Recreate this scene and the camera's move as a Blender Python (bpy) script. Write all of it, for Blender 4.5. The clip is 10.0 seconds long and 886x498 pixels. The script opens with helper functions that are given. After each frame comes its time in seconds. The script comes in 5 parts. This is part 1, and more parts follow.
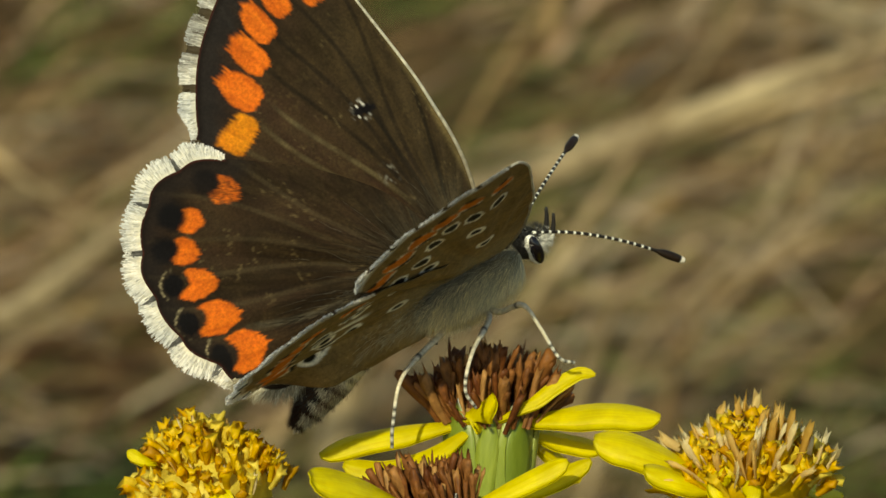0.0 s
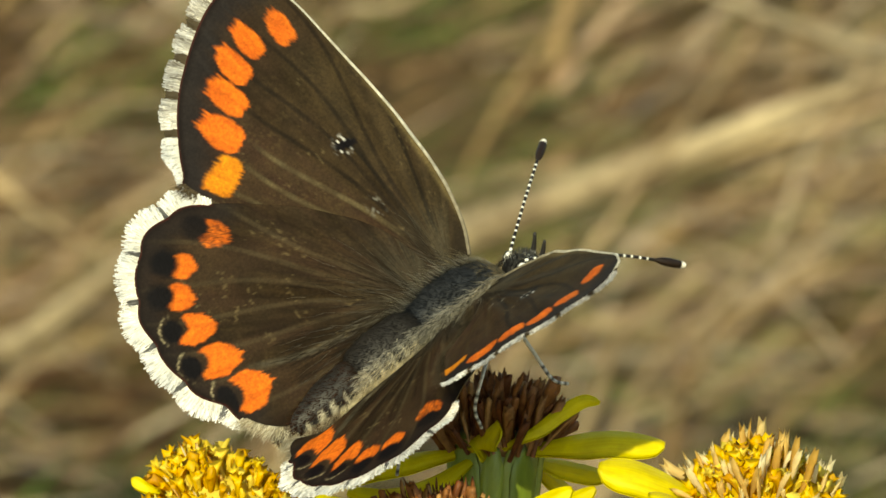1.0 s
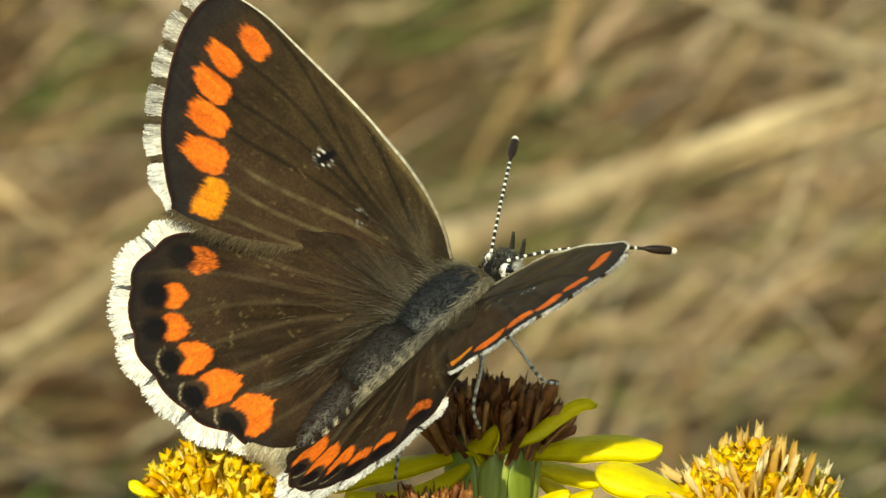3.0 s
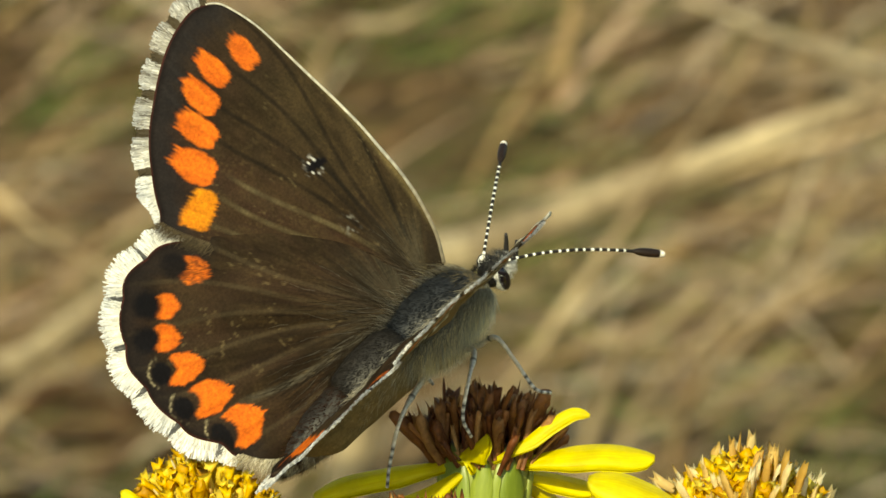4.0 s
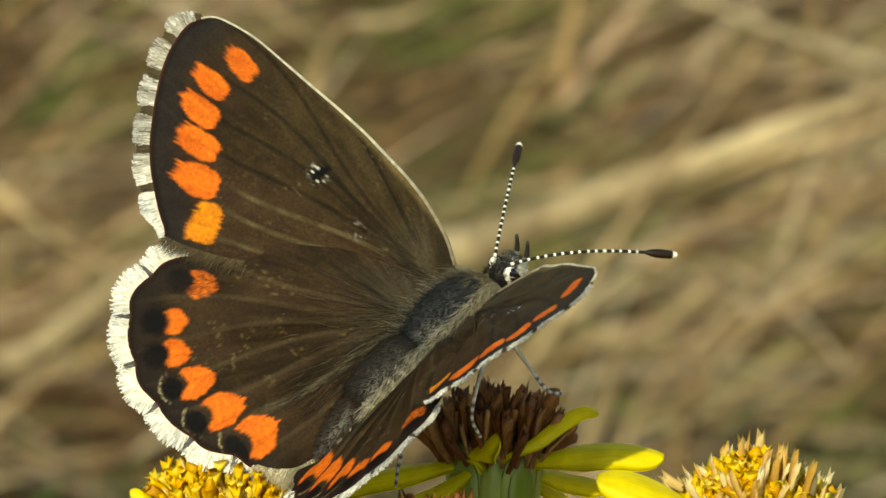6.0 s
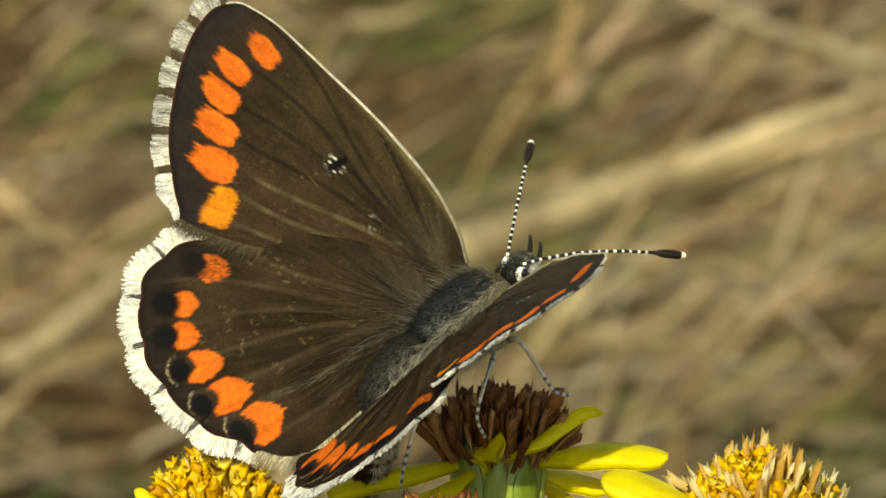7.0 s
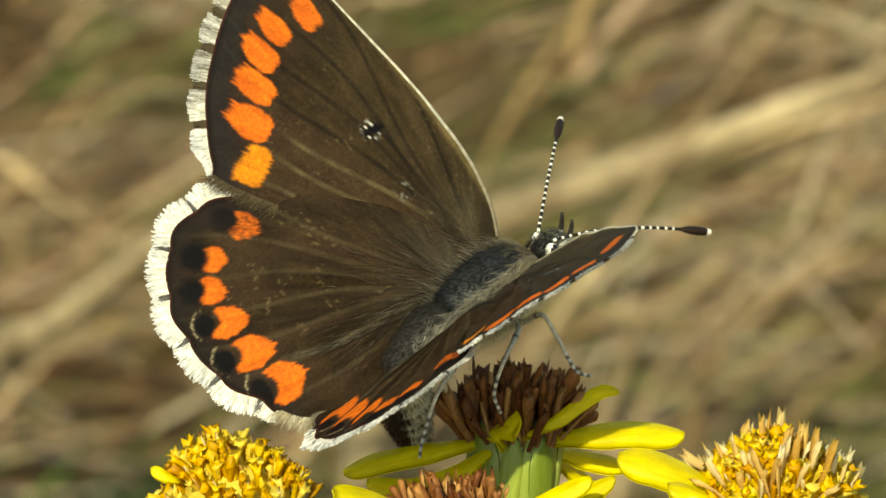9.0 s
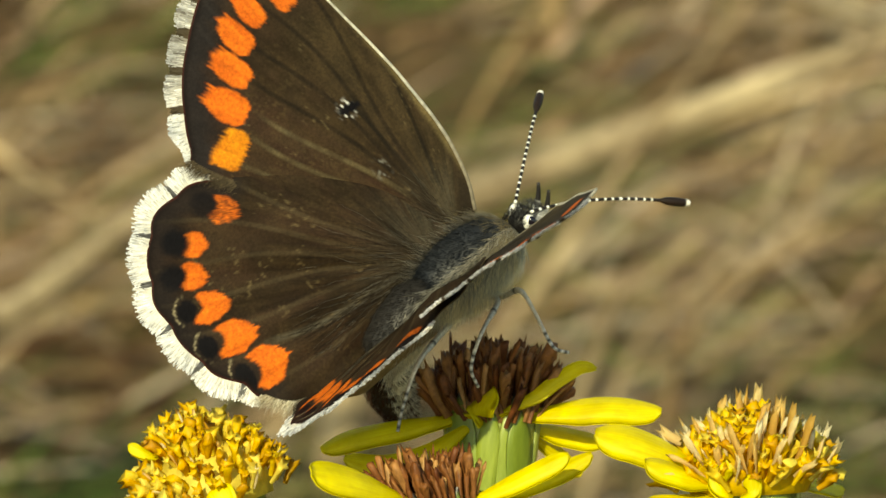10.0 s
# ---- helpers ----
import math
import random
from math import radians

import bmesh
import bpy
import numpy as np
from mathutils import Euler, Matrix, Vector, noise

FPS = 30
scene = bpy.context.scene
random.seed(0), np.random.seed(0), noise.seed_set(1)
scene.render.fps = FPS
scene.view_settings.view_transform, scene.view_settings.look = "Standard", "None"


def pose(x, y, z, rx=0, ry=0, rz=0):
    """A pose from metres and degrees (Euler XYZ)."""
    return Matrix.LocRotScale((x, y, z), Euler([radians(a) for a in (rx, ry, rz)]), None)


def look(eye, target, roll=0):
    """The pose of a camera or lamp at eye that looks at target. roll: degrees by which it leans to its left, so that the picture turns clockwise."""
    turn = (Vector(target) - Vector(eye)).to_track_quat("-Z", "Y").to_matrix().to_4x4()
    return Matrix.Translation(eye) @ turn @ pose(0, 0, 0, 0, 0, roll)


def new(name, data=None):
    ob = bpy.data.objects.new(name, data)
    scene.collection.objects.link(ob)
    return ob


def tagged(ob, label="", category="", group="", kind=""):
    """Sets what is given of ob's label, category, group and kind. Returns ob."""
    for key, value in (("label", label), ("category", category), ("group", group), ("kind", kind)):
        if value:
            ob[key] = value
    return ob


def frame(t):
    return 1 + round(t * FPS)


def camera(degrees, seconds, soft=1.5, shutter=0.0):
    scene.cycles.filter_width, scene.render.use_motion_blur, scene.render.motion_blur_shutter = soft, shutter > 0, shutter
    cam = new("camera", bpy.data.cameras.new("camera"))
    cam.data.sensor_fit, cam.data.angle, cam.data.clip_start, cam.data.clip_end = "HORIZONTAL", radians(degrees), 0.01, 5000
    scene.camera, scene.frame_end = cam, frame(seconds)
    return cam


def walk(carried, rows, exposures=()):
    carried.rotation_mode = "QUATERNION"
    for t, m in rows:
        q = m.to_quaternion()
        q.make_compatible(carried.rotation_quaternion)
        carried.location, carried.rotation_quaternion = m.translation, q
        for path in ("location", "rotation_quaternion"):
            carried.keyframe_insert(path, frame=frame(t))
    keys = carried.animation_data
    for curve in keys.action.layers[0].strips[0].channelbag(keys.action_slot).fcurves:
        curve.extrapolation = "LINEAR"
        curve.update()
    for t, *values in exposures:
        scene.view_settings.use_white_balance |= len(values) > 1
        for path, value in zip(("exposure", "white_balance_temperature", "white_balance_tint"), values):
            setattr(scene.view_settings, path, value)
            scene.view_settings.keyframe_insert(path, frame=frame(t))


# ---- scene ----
# ---------------------------------------------------------------- camera
cam = camera(10, 10.0, soft=1.5)
CAMERA_ROWS = [
    (0.0, pose(-0.000138, -0.180361, 0.465833, 69.5575, 0.0000, -0.0847)),
    (0.5, pose(-0.000088, -0.180369, 0.465810, 69.7120, 0.0000, -0.0960)),
    (1.0, pose(-0.000050, -0.180395, 0.465739, 69.9008, 0.0000, -0.0024)),
    (1.5, pose(-0.000038, -0.180421, 0.465668, 69.9425, 0.0000, -0.0936)),
    (2.0, pose(-0.000163, -0.180408, 0.465703, 70.0463, 0.0000, -0.1199)),
    (2.5, pose(0.000000, -0.180421, 0.465668, 70.0000, 0.0000, 0.0000)),
    (2.7, pose(0.000000, -0.180421, 0.465668, 69.9488, 0.0000, -0.0068)),
    (3.8, pose(0.000540, -0.180447, 0.465597, 70.0737, 0.0000, 0.1172)),
    (4.0, pose(0.000540, -0.180447, 0.465597, 70.0928, 0.0000, 0.0628)),
    (4.5, pose(0.000163, -0.180438, 0.465621, 70.1748, 0.0000, -0.0570)),
    (5.0, pose(0.000553, -0.180417, 0.465680, 70.1433, 0.0000, 0.1484)),
    (5.5, pose(-0.000050, -0.180412, 0.465691, 70.2610, 0.0000, -0.0228)),
    (6.0, pose(0.000226, -0.180425, 0.465656, 70.0613, 0.0000, 0.0718)),
    (6.2, pose(0.000226, -0.180425, 0.465656, 69.9398, 0.0000, 0.1535)),
    (7.3, pose(-0.000050, -0.180412, 0.465691, 70.0692, 0.0000, 0.0317)),
    (7.5, pose(-0.000050, -0.180412, 0.465691, 70.0309, 0.0000, 0.0929)),
    (8.0, pose(0.000050, -0.180361, 0.465833, 69.8516, 0.0000, 0.2269)),
    (8.5, pose(-0.000151, -0.180404, 0.465715, 69.7804, 0.0000, 0.1426)),
    (9.0, pose(-0.000050, -0.180374, 0.465798, 69.7669, 0.0000, 0.2358)),
    (9.5, pose(0.000063, -0.180335, 0.465904, 69.6053, 0.0000, 0.2309)),
    (10.0, pose(-0.000088, -0.180369, 0.465810, 69.4946, 0.0000, -0.0552)),
]
EXPOSURES = [(t, e - 0.10, 8000, -8) for t, e in ((0.0, -0.15), (0.5, 0.15), (1.0, 0.44), (2.5, 0.57), (5.5, 0.37), (7.5, 0.42), (9.0, 0.5), (10.0, 0.42))]
walk(cam, CAMERA_ROWS, EXPOSURES)
cam.data.dof.use_dof = True
cam.data.dof.focus_distance = 0.1885
cam.data.dof.aperture_fstop = 178.0

# ---------------------------------------------------------------- light
SUN_ELEVATION, SUN_AZIMUTH = 38.0, 195.0          # degrees; azimuth clockwise from +Y
world = bpy.data.worlds.new("sky")
scene.world = world
world.use_nodes = True
wn = world.node_tree.nodes
sky = wn.new("ShaderNodeTexSky")
sky.sky_type, sky.sun_disc = "NISHITA", False
sky.sun_elevation, sky.sun_rotation = radians(SUN_ELEVATION), radians(SUN_AZIMUTH)
wn["Background"].inputs["Strength"].default_value = 0.14
world.node_tree.links.new(sky.outputs["Color"], wn["Background"].inputs["Color"])
sun = new("sun", bpy.data.lights.new("sun", "SUN"))
sun.data.energy, sun.data.angle, sun.data.color = 4.2, radians(0.53), (1.0, 0.91, 0.72)
to_sun = Vector((math.cos(radians(SUN_ELEVATION)) * math.sin(radians(SUN_AZIMUTH)),
                 math.cos(radians(SUN_ELEVATION)) * math.cos(radians(SUN_AZIMUTH)), math.sin(radians(SUN_ELEVATION))))
sun.matrix_world = look(to_sun * 5, (0, 0, 0))

MM = 0.001


# ---------------------------------------------------------------- materials
class Mat:
    """A small wrapper round a node material with one Principled shader."""

    def __init__(self, name, rough=0.6, spec=0.3):
        self.m = bpy.data.materials.new(name)
        self.m.use_nodes = True
        self.t = self.m.node_tree
        self.b = self.t.nodes["Principled BSDF"]
        self.b.inputs["Roughness"].default_value = rough
        self.b.inputs["Specular IOR Level"].default_value = spec

    def node(self, kind, **values):
        n = self.t.nodes.new(kind)
        for key, value in values.items():
            n.inputs[key.replace("_", " ")].default_value = value
        return n

    def link(self, a, b):
        self.t.links.new(a, b)

    def coords(self):
        return self.node("ShaderNodeTexCoord").outputs["Object"]

    def noise(self, scale, detail=4.0, rough=0.6, vec=None):
        n = self.node("ShaderNodeTexNoise", Scale=scale, Detail=detail, Roughness=rough)
        self.link(vec or self.coords(), n.inputs["Vector"])
        return n.outputs["Fac"]

    def ramp(self, fac, stops):
        n = self.t.nodes.new("ShaderNodeValToRGB")
        el = n.color_ramp.elements
        while len(el) < len(stops):
            el.new(0.5)
        for e, (p, c) in zip(el, stops):
            e.position, e.color = p, (*c, 1)
        self.link(fac, n.inputs["Fac"])
        return n.outputs["Color"]

    def mix(self, a, b, fac, mode="MIX"):
        n = self.t.nodes.new("ShaderNodeMix")
        n.data_type, n.blend_type = "RGBA", mode
        for socket, value in ((n.inputs[6], a), (n.inputs[7], b), (n.inputs[0], fac)):
            if hasattr(value, "is_linked"):
                self.link(value, socket)
            else:
                socket.default_value = (*value, 1) if isinstance(value, tuple) else value
        return n.outputs[2]

    def bump(self, height, distance, strength=0.6):
        n = self.node("ShaderNodeBump", Strength=strength, Distance=distance)
        self.link(height, n.inputs["Height"])
        self.link(n.outputs["Normal"], self.b.inputs["Normal"])

    def color(self, c):
        if hasattr(c, "is_linked"):
            self.link(c, self.b.inputs["Base Color"])
        else:
            self.b.inputs["Base Color"].default_value = (*c, 1)
        self.c = c
        return self

    def through_light(self, share, tint=(1, 1, 1)):
        """Lets part of the light through a thin sheet."""
        tr = self.t.nodes.new("ShaderNodeBsdfTranslucent")
        c = self.mix(self.c, tint, 1.0, "MULTIPLY")
        self.link(c, tr.inputs["Color"])
        mx = self.node("ShaderNodeMixShader", Fac=share)
        out = self.t.nodes["Material Output"]
        self.link(self.b.outputs[0], mx.inputs[1])
        self.link(tr.outputs[0], mx.inputs[2])
        self.link(mx.outputs[0], out.inputs["Surface"])
        return self


def pigment_mat(name, rough, spec, grain_scale, grain=0.35, bump=0.00002, share=0.0, sheen=0.0):
    """Colour from the mesh's own pigment, broken up by two scales of grain."""
    m = Mat(name, rough, spec)
    at = m.t.nodes.new("ShaderNodeAttribute")
    at.attribute_name = "pigment"
    fine, broad = m.noise(grain_scale, 3), m.noise(grain_scale / 9, 3)
    g = m.ramp(fine, [(0.3, (1 - grain,) * 3), (0.7, (1 + grain,) * 3)])
    h = m.ramp(broad, [(0.3, (0.82, 0.84, 0.86)), (0.7, (1.18, 1.15, 1.1))])
    m.color(m.mix(m.mix(at.outputs["Color"], g, 1.0, "MULTIPLY"), h, 1.0, "MULTIPLY"))
    m.bump(fine, bump)
    m.b.inputs["Sheen Weight"].default_value = sheen
    m.b.inputs["Sheen Roughness"].default_value = 0.4
    if share:
        m.through_light(share)
    return m.m


def random_mat(name, colours, scale, rough=0.6, spec=0.25, share=0.0, bump=0.00003, blotch=1.0):
    """One of a run of colours for each piece, blotched by two scales of noise."""
    m = Mat(name, rough, spec)
    info = m.t.nodes.new("ShaderNodeObjectInfo")
    piece = m.ramp(info.outputs["Random"], [(k / (len(colours) - 1), c) for k, c in enumerate(colours)])
    n, broad = m.noise(scale, 4), m.noise(scale / 5, 2)
    c = m.mix(piece, m.ramp(n, [(0.25, (0.45, 0.42, 0.4)), (0.75, (1.4, 1.38, 1.3))]), blotch, "MULTIPLY")
    m.color(m.mix(c, m.ramp(broad, [(0.35, (0.62, 0.58, 0.55)), (0.65, (1.2, 1.2, 1.16))]), blotch, "MULTIPLY"))
    m.bump(n, bump)
    if share:
        m.through_light(share)
    return m.m


WING = pigment_mat("wing_scales", 0.64, 0.06, 9000, 0.22, 0.00002, 0.08)
FRINGE = pigment_mat("fringe_scales", 0.6, 0.3, 6000, 0.12, 0.00001, 0.42)
HAIR = pigment_mat("body_hair", 0.7, 0.12, 5000, 0.2, 0.00001, 0.35)
CUTICLE = pigment_mat("cuticle", 0.5, 0.25, 6000, 0.3, 0.00002)
EYE = Mat("eye", 0.15, 0.6).color((0.006, 0.004, 0.008)).m


def petal_mat(name, dark, light):
    m = Mat(name, 0.45, 0.35)
    uv = m.t.nodes.new("ShaderNodeUVMap")
    mp = m.node("ShaderNodeMapping")
    mp.inputs["Scale"].default_value = (14, 1.2, 1)
    m.link(uv.outputs["UV"], mp.inputs["Vector"])
    streak = m.noise(2.2, 4, 0.6, mp.outputs["Vector"])
    blot = m.noise(900, 3)
    c = m.ramp(streak, [(0.3, dark), (0.65, light)])
    c = m.mix(c, m.ramp(blot, [(0.35, (0.86, 0.82, 0.7)), (0.7, (1.08, 1.06, 1.0))]), 1.0, "MULTIPLY")
    m.color(c)
    m.bump(streak, 0.00004, 0.5)
    m.through_light(0.45)
    return m.m


PETAL = petal_mat("ray_petal", (0.84, 0.71, 0.012), (0.95, 0.89, 0.04))
BROWN_FLORET = random_mat("withered_floret", [(0.14, 0.042, 0.015), (0.27, 0.102, 0.034), (0.42, 0.19, 0.068), (0.20, 0.068, 0.022), (0.35, 0.145, 0.045), (0.66, 0.39, 0.16)], 2500, 0.48, share=0.32)
GOLD_FLORET = random_mat("golden_floret", [(0.60, 0.31, 0.015), (0.86, 0.52, 0.012), (0.93, 0.68, 0.03), (0.96, 0.82, 0.16)], 2200, 0.5, share=0.4, blotch=0.5)
STRAW_FLORET = random_mat("straw_floret", [(0.70, 0.44, 0.10), (0.90, 0.66, 0.24), (0.96, 0.82, 0.46), (0.97, 0.90, 0.66)], 1600, 0.55, share=0.55, blotch=0.35)
GREEN = random_mat("green_bract", [(0.14, 0.20, 0.028), (0.24, 0.31, 0.05), (0.34, 0.40, 0.10)], 700, 0.32, 0.6, share=0.15)
STALK = random_mat("flower_stalk", [(0.10, 0.16, 0.03), (0.20, 0.28, 0.05)], 1200, 0.5, 0.35)


# ---------------------------------------------------------------- building blocks
def link_mesh(name, verts, faces, mat, parent=None, label="", smooth=True, pigment=None, uv=None):
    me = bpy.data.meshes.new(name)
    me.from_pydata([tuple(v) for v in verts], [], faces)
    me.materials.append(mat)
    if smooth:
        me.polygons.foreach_set("use_smooth", [True] * len(me.polygons))
    if pigment is not None:
        layer = me.color_attributes.new("pigment", "FLOAT_COLOR", "POINT")
        rgba = np.ones((len(verts), 4), np.float32)
        rgba[:, :3] = pigment
        layer.data.foreach_set("color", rgba.ravel())
    if uv is not None:
        lay = me.uv_layers.new(name="UVMap")
        idx = np.empty(len(me.loops), np.int32)
        me.loops.foreach_get("vertex_index", idx)
        lay.data.foreach_set("uv", np.asarray(uv, np.float32)[idx].ravel())
    me.update()
    ob = new(name, me)
    if parent is not None:
        ob.parent = parent
    return tagged(ob, label)


def empty(name, matrix, label, category, group="", kind=""):
    ob = new(name)
    ob.empty_display_size = 0.002
    ob.matrix_basis = matrix
    return tagged(ob, label, category, group, kind)


def curve_points(ctrl, n, closed=False):
    """Catmull-Rom through the control points, n points evenly spread along it."""
    c = np.asarray(ctrl, float)
    if closed:
        c = np.vstack([c[-1], c, c[0], c[1]])
    else:
        c = np.vstack([2 * c[0] - c[1], c, 2 * c[-1] - c[-2]])
    out = []
    for i in range(1, len(c) - 2):
        p0, p1, p2, p3 = c[i - 1:i + 3]
        for s in np.linspace(0, 1, 24, endpoint=False):
            out.append(0.5 * (2 * p1 + (p2 - p0) * s + (2 * p0 - 5 * p1 + 4 * p2 - p3) * s ** 2 + (3 * p1 - p0 - 3 * p2 + p3) * s ** 3))
    out.append(c[-2])
    out = np.array(out)
    run = np.concatenate([[0], np.cumsum(np.linalg.norm(np.diff(out, axis=0), axis=1))])
    want = np.linspace(0, run[-1], n + 1 if closed else n)[:n]
    return np.stack([np.interp(want, run, out[:, k]) for k in range(out.shape[1])], 1)


def value_noise(x, y, seed=0):
    """Smooth noise in 0..1 on arrays."""
    def h(i, j):
        s = np.sin(i * 127.1 + j * 311.7 + seed * 74.7) * 43758.5453
        return s - np.floor(s)
    i, j = np.floor(x), np.floor(y)
    f, g = x - i, y - j
    f, g = f * f * (3 - 2 * f), g * g * (3 - 2 * g)
    return (h(i, j) * (1 - f) + h(i + 1, j) * f) * (1 - g) + (h(i, j + 1) * (1 - f) + h(i + 1, j + 1) * f) * g


def step(a, b, x):
    t = np.clip((x - a) / (b - a), 0, 1)
    return t * t * (3 - 2 * t)


def tube(points, radii, sides=8):
    """Verts and faces of a round tube along points, with closed ends; also the share along it of each vertex."""
    p = np.asarray(points, float)
    r = np.broadcast_to(radii, (len(p),))
    d = np.gradient(p, axis=0)
    d /= np.linalg.norm(d, axis=1)[:, None] + 1e-12
    ref = np.array([0, 0, 1.0]) if abs(d[0][2]) < 0.9 else np.array([1.0, 0, 0])
    verts, share = [], []
    for k in range(len(p)):
        a = np.cross(d[k], ref)
        a /= np.linalg.norm(a)
        b = np.cross(d[k], a)
        for s in range(sides):
            w = 2 * math.pi * s / sides
            verts.append(p[k] + r[k] * (math.cos(w) * a + math.sin(w) * b))
            share.append(k / (len(p) - 1))
    faces = [(k * sides + s, k * sides + (s + 1) % sides, (k + 1) * sides + (s + 1) % sides, (k + 1) * sides + s)
             for k in range(len(p) - 1) for s in range(sides)]
    faces += [tuple(range(sides))[::-1], tuple((len(p) - 1) * sides + s for s in range(sides))]
    return np.array(verts), faces, np.array(share)


# ---------------------------------------------------------------- ground and dry meadow
def ground():
    m = Mat("dry_litter", 0.85, 0.1)
    a, b = m.noise(9, 5), m.noise(60, 5)
    c = m.ramp(a, [(0.3, (0.050, 0.034, 0.018)), (0.5, (0.10, 0.070, 0.034)), (0.7, (0.034, 0.054, 0.014))])
    m.color(m.mix(c, m.ramp(b, [(0.3, (0.4, 0.38, 0.33)), (0.7, (1.4, 1.35, 1.2))]), 1.0, "MULTIPLY"))
    m.bump(b, 0.01)
    n = 40
    s = np.sinh(np.linspace(-5, 5, n)) / np.sinh(5)
    xs = s * 120
    verts = [(x, y, 0.012 * (float(value_noise(np.array(x * 7.0), np.array(y * 7.0))) - 0.5)) for y in xs for x in xs]
    faces = [(j * n + i, j * n + i + 1, (j + 1) * n + i + 1, (j + 1) * n + i) for j in range(n - 1) for i in range(n - 1)]
    ob = link_mesh("ground", verts, faces, m.m)
    tagged(ob, "dry meadow soil covered with brown grass litter", "ground", kind="structure")


def blade(root, azimuth, rise, length, width, droop, seg=6):
    """A flat bent grass blade as verts and faces (two faces a segment, folded along the midrib)."""
    d = np.array([math.cos(azimuth), math.sin(azimuth), 0])
    side = np.array([-math.sin(azimuth), math.cos(azimuth), 0])
    pts, el = [np.array(root, float)], rise
    for _ in range(seg):
        pts.append(pts[-1] + length / seg * (d * math.cos(el) + np.array([0, 0, math.sin(el)])))
        el -= droop / seg
    verts, faces = [], []
    for k, p in enumerate(pts):
        w = width * (1 - (k / seg) ** 2.5) * 0.5 + 1e-4
        verts += [p - side * w, p + np.array([0, 0, -0.25 * w]), p + side * w]
    for k in range(seg):
        a = 3 * k
        faces += [(a, a + 1, a + 4, a + 3), (a + 1, a + 2, a + 5, a + 4)]
    return verts, faces


PATCHES = [(-0.007, 1.227, 0.0192, "brown"), (-0.064, 0.910, 0.0157, "green"), (0.087, 0.946, 0.0157, "green"), (0.077, 1.233, 0.0139, "brown"), (-0.030, 1.227, 0.0139, "brown"),
           (-0.044, 1.261, 0.0139, "brown"), (-0.086, 0.949, 0.0139, "green"), (0.068, 0.921, 0.0139, "green"), (-0.122, 1.227, 0.0139, "brown"), (-0.059, 1.238, 0.0139, "brown"),
           (-0.029, 1.180, 0.0139, "brown"), (0.025, 1.007, 0.0122, "brown"), (0.006, 1.206, 0.0122, "brown"), (-0.078, 1.170, 0.0122, "brown"), (0.063, 1.170, 0.0122, "brown"),
           (-0.090, 1.126, 0.0122, "brown"), (0.019, 1.244, 0.0122, "brown"), (0.106, 1.107, 0.0105, "brown"), (0.102, 1.238, 0.0105, "brown"), (0.030, 0.987, 0.0105, "green"),
           (-0.054, 0.928, 0.0105, "green"), (-0.102, 1.238, 0.0105, "brown"), (-0.079, 0.949, 0.0105, "brown"), (-0.116, 1.107, 0.0105, "green"), (0.100, 1.032, 0.0105, "brown"),
           (0.029, 0.957, 0.0105, "brown"), (-0.104, 0.995, 0.0105, "brown"), (0.038, 0.957, 0.0087, "brown"), (0.087, 1.170, 0.0087, "brown"), (-0.095, 0.907, 0.0087, "green")]


